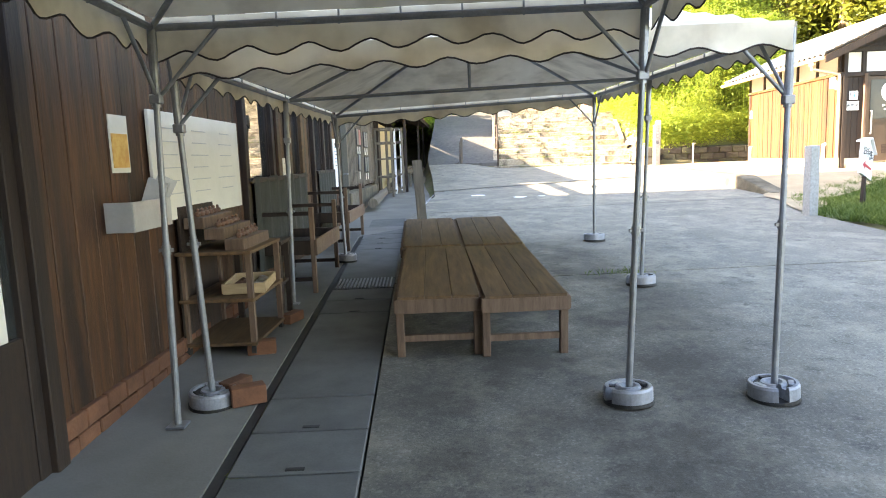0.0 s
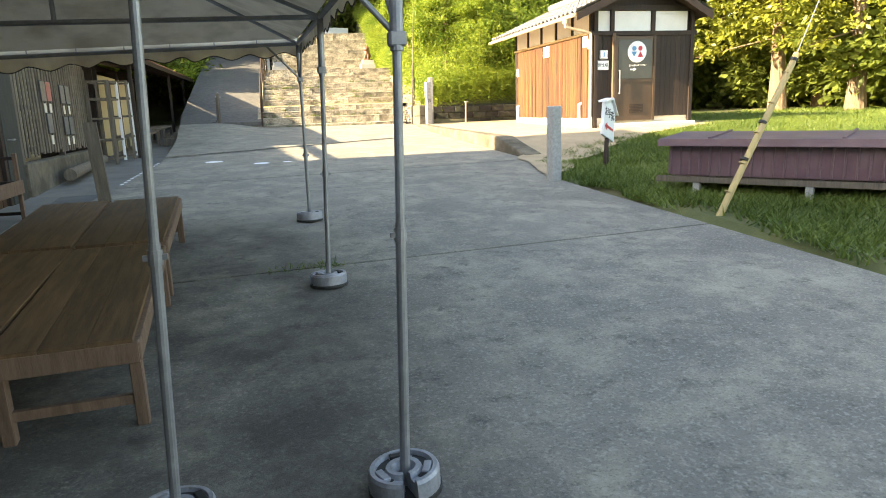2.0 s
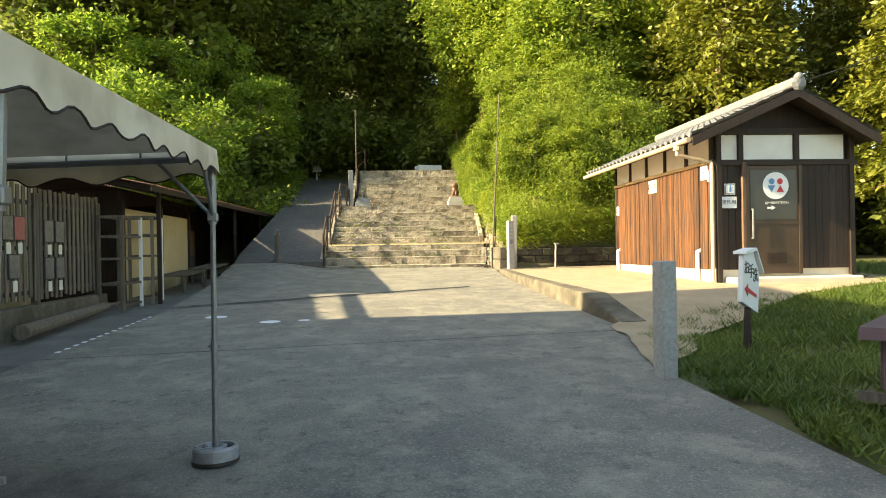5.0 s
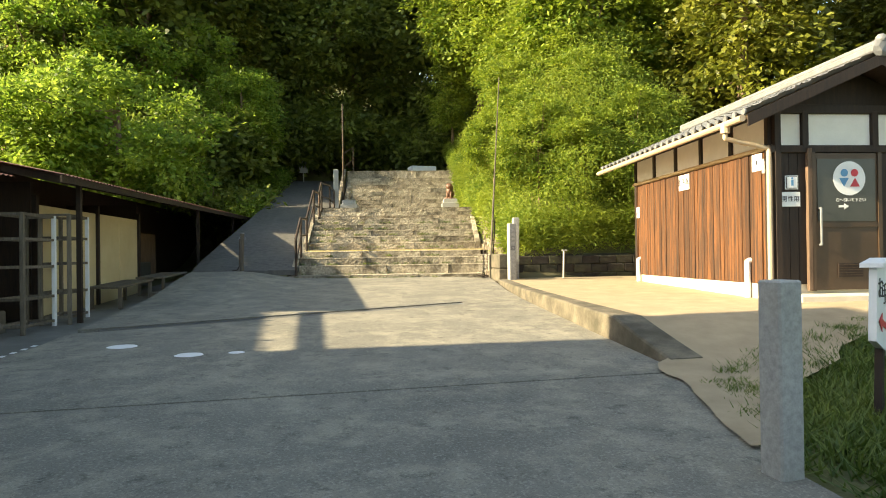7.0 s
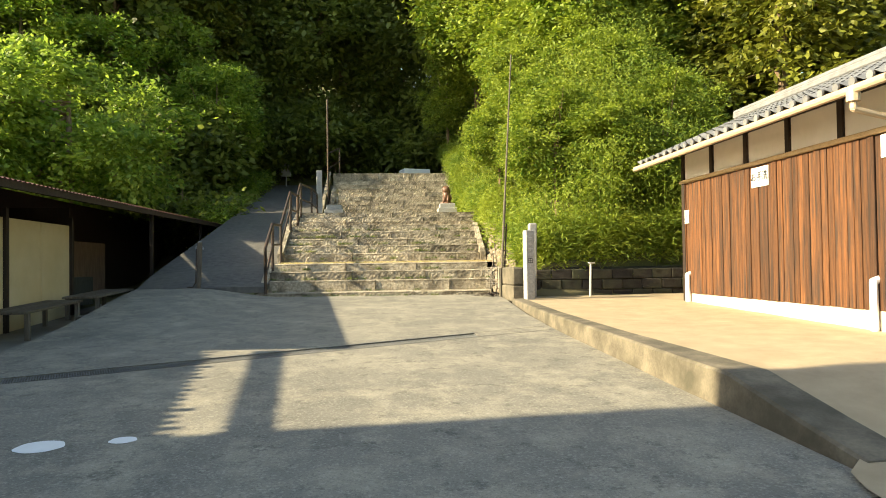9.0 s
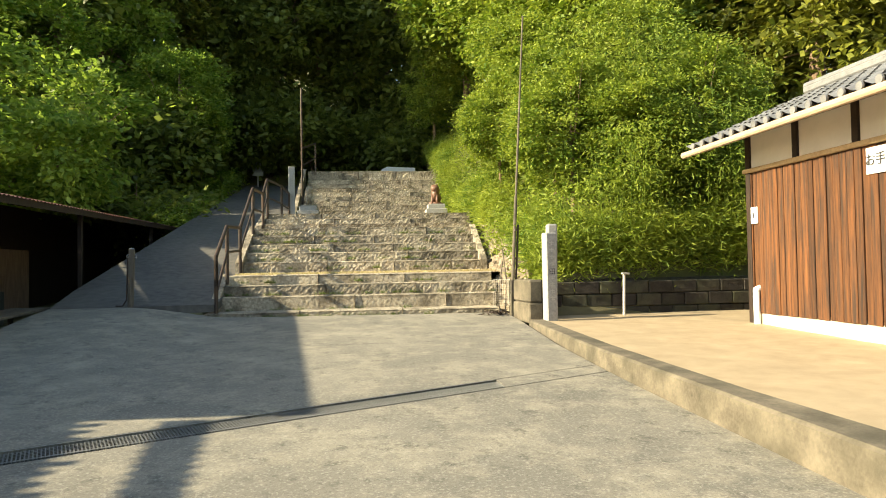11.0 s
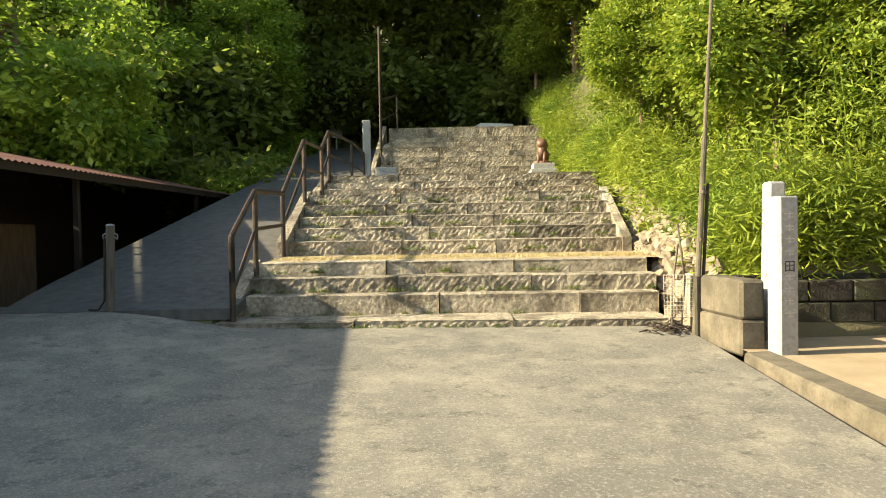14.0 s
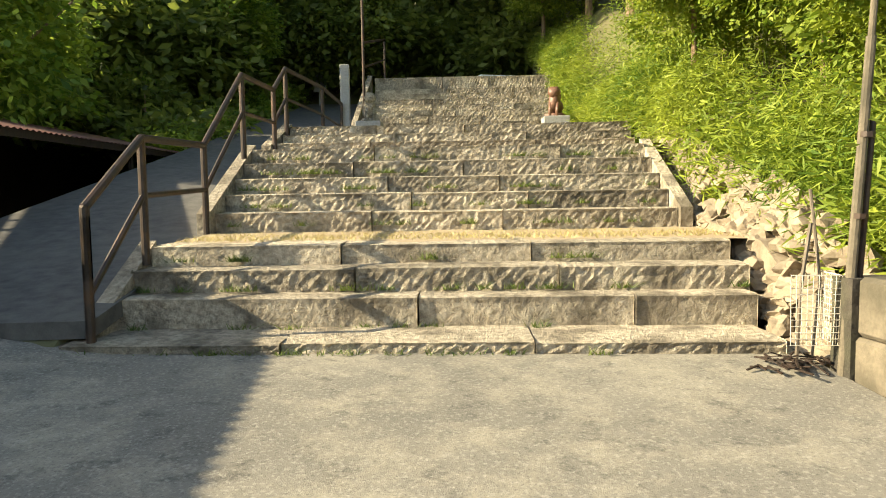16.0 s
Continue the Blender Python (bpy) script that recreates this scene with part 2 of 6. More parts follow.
PAPER = material("paper", (0.66, 0.62, 0.52), (0.80, 0.76, 0.66), 3, 0.8, 0.03, fine=40)
INK = material("ink", (0.02, 0.02, 0.025), (0.04, 0.04, 0.05), 9, 0.6, 0.0)
RED = material("red_paint", (0.50, 0.03, 0.05), (0.62, 0.05, 0.07), 9, 0.5, 0.0)
BLUE = material("blue_paint", (0.06, 0.22, 0.42), (0.09, 0.30, 0.55), 9, 0.5, 0.0)
ORANGE = material("orange_print", (0.55, 0.20, 0.03), (0.80, 0.55, 0.16), 14, 0.6, 0.0, fine=30)
PHOTO = material("photo_print", (0.03, 0.035, 0.04), (0.22, 0.22, 0.20), 16, 0.3, 0.0, fine=30)
PHOTO_RED = material("red_photo_print", (0.10, 0.02, 0.03), (0.55, 0.14, 0.14), 16, 0.3, 0.0, fine=30)
TIN = material("grey_tin", (0.38, 0.37, 0.35), (0.55, 0.54, 0.51), 5, 0.5, 0.05, metal=0.2, fine=50)
BLACK = material("black_rubber", (0.012, 0.012, 0.012), (0.035, 0.035, 0.035), 8, 0.6, 0.1)
BRONZE = material("brown_ceramic", (0.09, 0.045, 0.03), (0.24, 0.12, 0.075), 9, 0.5, 0.4, fine=40)
BRICK = material("red_brick", (0.085, 0.034, 0.018), (0.20, 0.085, 0.042), 8, 0.9, 0.4, fine=60, vary=0.15)
CLOTH = material("grey_cloth", (0.022, 0.023, 0.019), (0.06, 0.062, 0.052), 4, 0.9, 0.3, fine=60, stretch=(6, 6, 1))
TIN_DOOR = material("brown_metal", (0.05, 0.030, 0.018), (0.085, 0.052, 0.032), 4, 0.45, 0.03, metal=0.2, fine=50)
BEIGE_PIPE = material("beige_pipe", (0.42, 0.32, 0.22), (0.55, 0.43, 0.31), 4, 0.45, 0.03, fine=50)
GLASS = glassy("dark_glass")
DARK_PANE = material("dark_door_pane", (0.03, 0.032, 0.03), (0.05, 0.05, 0.048), 3, 0.25, 0.0)
LEAF_BUSH = leafy("bush_leaf", (0.07, 0.17, 0.018), (0.40, 0.50, 0.08), 0.6)
LEAF_BAMBOO = leafy("bamboo_leaf", (0.055, 0.135, 0.010), (0.37, 0.43, 0.055), 0.42, 0.68)
LEAF_CEDAR = leafy("cypress_leaf", (0.08, 0.11, 0.012), (0.28, 0.28, 0.04), 0.35)
LEAF_FOREST = leafy("forest_leaf", (0.06, 0.095, 0.018), (0.29, 0.34, 0.07), 0.55)
GRASS = leafy("grass_blade", (0.04, 0.09, 0.012), (0.20, 0.25, 0.05), 0.35)


# ---- builders ----
class Shape:
    """Collects primitives for one mesh."""

    def __init__(self):
        self.bm = bmesh.new()

    def box(self, x, y, z, sx, sy, sz, turn=(0, 0, 0), bevel=0.0):
        """A box with its middle at x, y, z."""
        m = pose(x, y, z, *turn) @ Matrix.Diagonal((sx, sy, sz, 1))
        made = bmesh.ops.create_cube(self.bm, size=1, matrix=m)
        if bevel:
            edges = list({e for v in made["verts"] for e in v.link_edges})
            bmesh.ops.bevel(self.bm, geom=edges, offset=bevel, segments=1, affect="EDGES")
        return self

    def rod(self, a, b, r0, r1=None, n=10):
        a, b = Vector(a), Vector(b)
        d = b - a
        m = Matrix.Translation((a + b) / 2) @ d.to_track_quat("Z", "Y").to_matrix().to_4x4()
        bmesh.ops.create_cone(self.bm, cap_ends=True, segments=n, radius1=r0, radius2=r0 if r1 is None else r1, depth=d.length, matrix=m)
        return self

    def path(self, pts, r, n=8):
        for a, b in zip(pts, pts[1:]):
            self.rod(a, b, r, r, n)
        for p in pts[1:-1]:
            bmesh.ops.create_icosphere(self.bm, subdivisions=1, radius=r * 1.03, matrix=Matrix.Translation(p))
        return self

    def ball(self, x, y, z, sx, sy, sz, sub=2, rough=0.0):
        made = bmesh.ops.create_icosphere(self.bm, subdivisions=sub, radius=1)
        for v in made["verts"]:
            k = 1 + rough * noise.noise(v.co * 2.1 + Vector((x, y, z)) * 3)
            v.co = Vector((x + v.co.x * sx * k, y + v.co.y * sy * k, z + v.co.z * sz * k))
        return self

    def poly(self, pts):
        self.bm.faces.new([self.bm.verts.new(p) for p in pts])
        return self

    def prism(self, pts, lift):
        """A flat outline swept along lift."""
        lift = Vector(lift)
        a = [self.bm.verts.new(p) for p in pts]
        b = [self.bm.verts.new(Vector(p) + lift) for p in pts]
        self.bm.faces.new(list(reversed(a)))
        self.bm.faces.new(b)
        for i in range(len(a)):
            j = (i + 1) % len(a)
            self.bm.faces.new((a[i], a[j], b[j], b[i]))
        return self

    def sheet(self, f, nu, nv):
        """A grid of f(u, v), u and v from 0 to 1."""
        g = [[self.bm.verts.new(f(i / nu, j / nv)) for j in range(nv + 1)] for i in range(nu + 1)]
        for i in range(nu):
            for j in range(nv):
                self.bm.faces.new((g[i][j], g[i + 1][j], g[i + 1][j + 1], g[i][j + 1]))
        return self

    def mesh(self, name, mat, smooth=False):
        bmesh.ops.recalc_face_normals(self.bm, faces=self.bm.faces[:])
        me = bpy.data.meshes.new(name)
        self.bm.to_mesh(me)
        self.bm.free()
        me.materials.append(mat)
        if smooth:
            me.polygons.foreach_set("use_smooth", [True] * len(me.polygons))
        return me


def part(name, shape, mat, parent, label="", smooth=False):
    ob = new(name, shape.mesh(name, mat, smooth))
    ob.parent = parent
    return tagged(ob, label)


def solid(name, shape, mat, label, category, group="", kind="", at=None, smooth=False):
    ob = new(name, shape.mesh(name, mat, smooth))
    if at is not None:
        ob.matrix_basis = at
    return tagged(ob, label, category, group, kind)


def thing(name, label, category, at, group="", kind=""):
    ob = new(name)
    ob.empty_display_size = 0.1
    ob.matrix_basis = at
    return tagged(ob, label, category, group, kind)


def raw(name, verts, faces, mat):
    me = bpy.data.meshes.new(name)
    me.from_pydata(verts, [], faces)
    me.materials.append(mat)
    return me


def step(a, b, x):
    t = min(max((x - a) / (b - a), 0.0), 1.0)
    return t * t * (3 - 2 * t)


def lerp_at(x, xs, ys):
    return float(np.interp(x, xs, ys))


# ---- ground ----
def road_z(y):
    return -0.09 + 0.053 * min(max(y, -25.0), 23.2)


def ramp_z(y):
    return 1.32 + 0.21 * (min(y, 45.0) - 23.0)


def walk_z(y):
    return -0.03 + 0.038 * min(max(y, -25.0), 40.0)


def paved_z(x, y):
    return road_z(y) + 0.19 * step(18.0, 23.0, y) * step(2.9, 1.2, x)


def kerb_z(y):
    return lerp_at(y, (-20, 4, 6, 9, 11, 12.3, 12.66, 13.85, 16, 18.3, 21, 22), (-1.0, 0.16, 0.25, 0.41, 0.50, 0.575, 0.60, 0.89, 0.96, 1.0, 1.05, 1.08))


def yard_z(x, y):
    k = kerb_z(y)
    return k + (max(k, 0.97) - k) * step(6.6, 12.5, x) * step(-4, 8, y)


def road_right(y):
    return lerp_at(y, (-20, 10.0, 10.7, 11.5, 12.0, 12.35, 13.65, 16, 18.3, 21, 24), (6.1, 6.02, 6.20, 6.46, 6.58, 6.64, 6.67, 6.74, 6.86, 7.12, 7.3))


def road_left(y):
    return lerp_at(y, (-20, 11, 15.5, 20, 24, 45), (-0.335, -0.33, 0.25, 0.28, 0.2, 1.4))


def hill_z(x, y):
    back = lerp_at(y, (22.5, 28, 33, 37.3, 43, 60, 90, 160), (1.0, 2.9, 3.0, 5.3, 5.6, 12, 26, 40))
    return back


def ground_z(x, y):
    """The lie of the land under and around the paving."""
    if x < road_left(y):
        z = walk_z(y) - 0.03
        z += (max(hill_z(x, y), ramp_z(y)) - 0.2 - z) * step(31, 42, y)
        return z + 0.5 * max(-x - 9, 0) * step(18, 34, y) * 0.5
    if x < road_right(y) + (0.22 if y > 12.5 else 0.0) and y < 22.9:
        return paved_z(x, y) - 0.16
    if y < 21.7:
        return yard_z(x, y) - (0.06 if y > 9.5 and x < 13.8 else 0.02)
    if x < 2.6 + 0.105 * (y - 23):
        return (ramp_z(y) if y < 45 else hill_z(x, y)) - 0.12
    right = 7.55 + 0.105 * (y - 23)
    if x < right:
        return hill_z(x, y) - 0.45
    bank = 1.55 + 0.36 * (y - 21.7) + 0.10 * (x - right)
    flat = yard_z(x, y)
    tread = lerp_at(y, (22.6, 24, 25, 26.4, 27.4, 28.1, 33.4, 37, 60), (1.2, 1.75, 1.85, 2.75, 2.8, 3.2, 3.3, 5.5, 12))
    if x < right + 2.0:
        return min(max(bank, hill_z(x, y) + 0.3), tread + 0.05 + 0.95 * (x - right))
    return flat + (max(bank, hill_z(x, y) + 0.3) - flat) * step(0, 1, (13.5 - x) / 2 + step(23.5, 30, y) * 3)


def ground():
    xs = np.unique(np.concatenate([np.linspace(-160, -14, 14), np.arange(-14, -3, 1.0), np.arange(-3, 14, 0.3), np.arange(14, 30, 1.0), np.linspace(30, 160, 14)]))
    ys = np.unique(np.concatenate([np.linspace(-160, -10, 14), np.arange(-10, 2, 1.5), np.arange(2, 40, 0.35), np.arange(40, 64, 1.5), np.linspace(64, 200, 12)]))
    verts = [(x, y, ground_z(x, y) + (1.0 if y < 9 or y > 22 or x > 14 or x < -2 else 0.25) * 0.035 * noise.noise((x * 1.7, y * 1.7, 0)) + (1.0 if y < 9 or y > 22 or x > 14 or x < -2 else 0.2) * 0.03 * noise.noise((x * 5, y * 5, 3))) for x in xs for y in ys]
    m = len(ys)
    faces = [(i * m + j, (i + 1) * m + j, (i + 1) * m + j + 1, i * m + j + 1) for i in range(len(xs) - 1) for j in range(m - 1)]
    ob = new("ground", raw("ground", verts, faces, SOIL))
    tagged(ob, "grassy earth bank and leaf-strewn hillside", "ground", kind="structure")


ground()


def strip(name, lo, hi, y0, y1, top, mat, nx, ny, thick=0.12, parent=None):
    """A paved sheet between the lines x = lo(y), hi(y), and y0(x), y1(x), with sides."""
    s = Shape()

    def at(u, v):
        ym = y0(3) + (y1(3) - y0(3)) * v
        x = lo(ym) + (hi(ym) - lo(ym)) * u
        y = y0(x) + (y1(x) - y0(x)) * v
        return (x, y, top(x, y))

    s.sheet(at, nx, ny)
    rim = [e for e in s.bm.edges if e.is_boundary]
    out = bmesh.ops.extrude_edge_only(s.bm, edges=rim)
    for v in out["geom"]:
        if isinstance(v, bmesh.types.BMVert):
            v.co.z -= thick
    me = s.mesh(name, mat)
    ob = new(name, me)
    if parent:
        ob.parent = parent
    return ob


road = thing("road", "worn grey concrete road in cast bays with dark joints", "road", pose(0, 0, 0), kind="structure")
seams = [lambda x: -12.0, lambda x: 6.65 + 0.025 * x, lambda x: 11.93 + 0.058 * x, lambda x: 15.50 + 0.343 * x]
gap = 0.017
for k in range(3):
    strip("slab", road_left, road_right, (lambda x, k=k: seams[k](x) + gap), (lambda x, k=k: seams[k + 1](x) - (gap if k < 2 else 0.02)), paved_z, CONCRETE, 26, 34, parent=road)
strip("slab", road_left, road_right, lambda x: seams[3](x) + 0.30, lambda x: 23.0 - 0.0 * x, paved_z, CONCRETE, 30, 24, parent=road)
strip("slab", lambda x: 0.2, lambda y: 5.62, lambda x: seams[3](x), lambda x: seams[3](x) + 0.28, lambda x, y: paved_z(x, y) - 0.07, BLACK, 8, 1, parent=road)
strip("slab", lambda x: 5.65, road_right, lambda x: seams[3](x) + 0.0, lambda x: seams[3](x) + 0.285, paved_z, CONCRETE, 4, 1, parent=road)

ramp = strip("ramp", road_left, lambda y: 2.62 + 0.105 * (y - 23), lambda x: 23.02, lambda x: 46.0, lambda x, y: ramp_z(y), ASPHALT, 6, 40)
tagged(ramp, "dark patched asphalt ramp climbing beside the stone steps", "ramp", kind="structure")

walkway = strip("walkway", lambda y: -2.2 + 0.042 * y, lambda y: -1.03 if y < 11 else road_left(y) + 0.02, lambda x: -12.0, lambda x: 34.0, lambda x, y: walk_z(y), WALKWAY, 6, 60)
tagged(walkway, "pale concrete walkway along the wooden building", "pavement", kind="structure")

# covered drain between walkway and road
drain = thing("drain_cover_row", "row of concrete drain covers with steel gratings", "drain", pose(0, 0, 0), kind="structure")
y = -6.0
k = 0
while y < 11.2:
    length = 0.46 if k % 4 else 1.9
    s = Shape().box(-0.655, y + length / 2, walk_z(y + length / 2) - 0.05, 0.62, length - 0.022, 0.1, (2.2, 0, 0), 0.006)
    is_grate = 6.3 < y < 7.0 or 8.0 < y < 8.9
    part("drain_cover", s, COVER if not is_grate else BLACK, drain)
    if is_grate:
        for j in range(16):
            part("grate_bar", Shape().box(-0.93 + j * 0.0366, y + length / 2, walk_z(y + length / 2) + 0.004, 0.014, length - 0.03, 0.02, (2.2, 0, 0)), GRATING, drain)
    if k % 4:
        part("lifting_slot", Shape().box(-0.655, y + 0.04, walk_z(y) + 0.004, 0.09, 0.025, 0.006, (2.2, 0, 0)), BLACK, drain)
    y += length
    k += 1
part("drain_bed", Shape().box(-0.655, -0.4, walk_z(-0.4) - 0.13, 0.66, 23, 0.1, (2.18, 0, 0)), BLACK, drain)
part("drain_edge", Shape().box(-1.0, -0.4, walk_z(-0.4) - 0.06, 0.055, 23, 0.1, (2.18, 0, 0)), BLACK, drain)

# trench grating across the road
trench = thing("trench_grating", "long galvanised trench grating set across the concrete road", "grating", pose(0, 0, 0))
bar = Shape().box(0, 0, 0, 0.007, 0.25, 0.012).mesh("grate_bar", GRATING)
tilt = math.degrees(math.atan(0.343))
for j in range(290):
    x = 0.55 + j * 0.0203
    yy = seams[3](x) + 0.14
    ob = new("grate_bar", bar)
    ob.matrix_basis = pose(x, yy, paved_z(x, yy) - 0.012, 0, 0, tilt)
    ob.parent = trench
for off in (0.012, 0.268):
    part("grate_frame", Shape().sheet(lambda u, v, off=off: (0.5 + 5.13 * u, seams[3](0.5 + 5.13 * u) + off - 0.012 + 0.024 * v, paved_z(0.5 + 5.13 * u, seams[3](0.5 + 5.13 * u) + off) + 0.004), 12, 1), GRATING, trench)

for off in (0.05, 0.083, 0.116, 0.149, 0.182, 0.215):
    part("bearing_bar", Shape().sheet(lambda u, v, off=off: (0.5 + 5.1 * u, seams[3](0.5 + 5.1 * u) + off + 0.011 * v, paved_z(0.5 + 5.1 * u, seams[3](0.5 + 5.1 * u) + off) - 0.003), 12, 1), GRATING, trench)

# kerb and sand yard
kerb = Shape()
ks = [(6.76, 12.64), (6.74, 13.1), (6.73, 13.5), (6.73, 13.87), (6.74, 14.6), (6.78, 16.0), (6.84, 17.2), (6.9, 18.3), (7.03, 19.6), (7.17, 21.0)]
rings = []
for i, (x, y) in enumerate(ks):
    top = kerb_z(y) + 0.03
    low = road_z(y) - 0.1
    wide = lerp_at(y, (12.64, 14.2, 16.0), (0.30, 0.30, 0.17))
    rings.append([kerb.bm.verts.new(p) for p in ((x - 0.07, y, low), (x - 0.06, y, top - 0.02), (x - 0.04, y, top), (x + wide - 0.02, y, top + 0.005), (x + wide, y, top - 0.03), (x + wide, y, low))])
for a, b in zip(rings, rings[1:]):
    for j in range(5):
        kerb.bm.faces.new((a[j], a[j + 1], b[j + 1], b[j]))
kerb.bm.faces.new(rings[0])
kerb.bm.faces.new(list(reversed(rings[-1])))
solid("kerb", kerb, KERB, "weathered concrete kerb holding up the sandy yard", "kerb", kind="structure")


def yard_edge(u, v):
    y = 10.35 + (21.62 - 10.35) * v
    lo = (6.86 + 0.045 * (y - 14)) if y > 12.66 else road_right(y - 0.32) - 0.04 + 0.03 * noise.noise((y * 3, 1, 1)) - 0.10 * step(11.9, 12.25, y) * step(12.66, 12.45, y)
    hi = lerp_at(y, (10.35, 11.0, 11.9, 12.5, 13.2, 13.8, 14.5, 22), (6.2, 6.75, 7.6, 8.5, 9.8, 12.0, 13.4, 13.6)) + 0.35 * noise.noise((y * 1.7, 0, 5))
    x = lo + (hi - lo) * u
    z = yard_z(x, y) + 0.012 + 0.012 * noise.noise((x * 2, y * 2, 9))
    return (x, y, max(z, paved_z(x, y) + 0.004) if x < road_right(y) + 0.25 and y < 12.7 else z)


tagged(new("sand_yard", Shape().sheet(yard_edge, 24, 56).mesh("sand_yard", SAND, True)), "pale yellow sand yard before the wooden hut", "ground", kind="structure")

# ---- stone steps ----
STEPS = pose(5.0, 22.65, 0, 0, 0, -6)
stairs = thing("stone_steps", "broad weathered granite steps in three flights with weeds in the joints", "steps", STEPS, kind="structure")
flight = [(0.0, 1.19, -2.56, 2.12, 1.04), (0.50, 1.41, -2.46, 2.16, 1.1), (0.74, 1.60, -2.45, 2.20, 1.35), (1.05, 1.76, -2.42, 2.18, 1.55)]
flight += [(2.42 + 0.31 * i, 2.0 + 0.185 * i, -2.42, 2.2, 1.78 + 0.185 * i) for i in range(5)]
flight += [(4.65, 2.89, -2.4, 2.35, 2.7), (4.97, 3.03, -2.4, 2.38, 2.85), (5.35, 3.19, -2.4, 2.42, 3.0)]
flight += [(10.75 + 0.36 * k, 3.40 + 0.193 * k, -2.3, 2.45, 3.15 + 0.193 * k) for k in range(10)] + [(14.4, 5.52, -2.35, 2.5, 5.1)]
rnd = random.Random(4)


def block(w, d, h, rough, seed):
    """A dressed stone: front and top edge uneven."""
    s = Shape()
    nx, nz = max(4, int(w / 0.035)), 4
    fr = Vector((seed * 3.7, seed * 1.3, 0))

    def skin(u, v):
        x = w * u
        if v <= 0.6:
            t = v / 0.6
            n1 = rough * (0.5 * noise.noise(Vector((x * 27, t * h * 24, 0)) + fr) + 0.8 * noise.noise(Vector((x * 61, t * h * 50, 4)) + fr))
            return (x, 0.012 - n1 if 0 < t < 1 else 0.0 - n1 * 0.5 + 0.006, h * t - (0.012 if t == 1 else 0))
        t = (v - 0.6) / 0.4
        return (x, 0.012 + (d - 0.012) * t, h + 0.005 * noise.noise(Vector((x * 4, t * 3, 8)) + fr))

    s.sheet(skin, nx, 10)
    for x in (0, w):
        s.poly([(x, 0.0, 0), (x, 0.0, h - 0.012), (x, 0.02, h), (x, d, h), (x, d, 0)])
    return s


for i, (v, z, u0, u1, low) in enumerate(flight):
    depth = (flight[i + 1][0] - v + 0.12) if i + 1 < len(flight) else 0.8
    depth = min(depth, 0.62)
    u = u0
    while u < u1 - 0.05:
        w = min(rnd.uniform(1.2, 2.3), u1 - u)
        if u1 - u - w < 0.5:
            w = u1 - u
        ob = part("stone", block(w - 0.012, depth, z - low + rnd.uniform(-0.004, 0.006), 0.016 if i not in (1, 3) else 0.004, rnd.random() * 50), STONE, stairs, smooth=False)
        ob.matrix_basis = pose(u, v + rnd.uniform(-0.012, 0.012), low, 0, 0, rnd.uniform(-0.25, 0.25))
        u += w


def landing(u0, u1, v0, v1, z0, z1, name, mat, label):
    s = Shape().sheet(lambda a, b: (u0 + (u1 - u0) * a, v0 + (v1 - v0) * b, z0 + (z1 - z0) * b + 0.012 * noise.noise((a * 9, b * 5, z0))), 20, 8)
    ob = part(name, s, mat, stairs, label, smooth=True)


landing(-2.44, 2.5, 1.2, 2.5, 1.755, 1.80, "landing", SAND, "sandy landing with dry grass")
landing(-2.44, 2.5, 3.8, 4.8, 2.735, 2.75, "landing", SAND, "")
landing(-2.44, 2.6, 5.5, 11.0, 3.185, 3.24, "landing", SAND, "")
landing(-2.44, 2.6, 14.6, 22.0, 5.51, 5.7, "landing", SOIL, "")
cheek = Shape()
for a, b, za, zb in ((0.25, 1.15, 1.28, 1.80), (2.3, 3.85, 2.0, 2.80), (4.5, 5.6, 2.85, 3.25), (10.6, 14.5, 3.4, 5.6)):
    cheek.prism([(-2.56, a, 0.9), (-2.56, b, 0.9), (-2.56, b, zb), (-2.56, a, za)], (0.13, 0, 0))
part("cheek_stone", cheek, STONE, stairs)
cheek = Shape().prism([(2.2, 2.35, 1.4), (2.2, 3.9, 1.4), (2.2, 3.9, 2.80), (2.2, 2.35, 2.0)], (0.12, 0, 0))
part("cheek_stone", cheek, STONE, stairs)

# ---- retaining wall of blocks behind the yard ----
wall_block = thing("block_wall", "dark mossy concrete block retaining wall below the bamboo", "wall", pose(7.25, 21.9, 0, 0, 0, -3), kind="structure")
blk = Shape().box(0, 0, 0, 0.40, 0.16, 0.19, bevel=0.012).mesh("block", BLOCK)
for r in range(3):
    for c in range(16):
        ob = new("block", blk)
        ob.parent = wall_block
        ob.matrix_basis = pose(0.25 + c * 0.41 + (0.2 if r % 2 else 0), -0.08 + random.uniform(-0.012, 0.012), 1.09 + r * 0.2, 0, 0, random.uniform(-0.6, 0.6))
part("wall_core", Shape().box(3.2, 0.1, 1.2, 6.6, 0.18, 0.86), BLOCK, wall_block)
pier = Shape().box(0.05, -0.35, 1.16, 0.22, 0.75, 0.30, (0, 0, 3), 0.02).box(0.05, -0.35, 1.48, 0.21, 0.74, 0.33, (0, 0, 3), 0.025)
part("wall_pier", pier, KERB, wall_block, "pale concrete end pier")

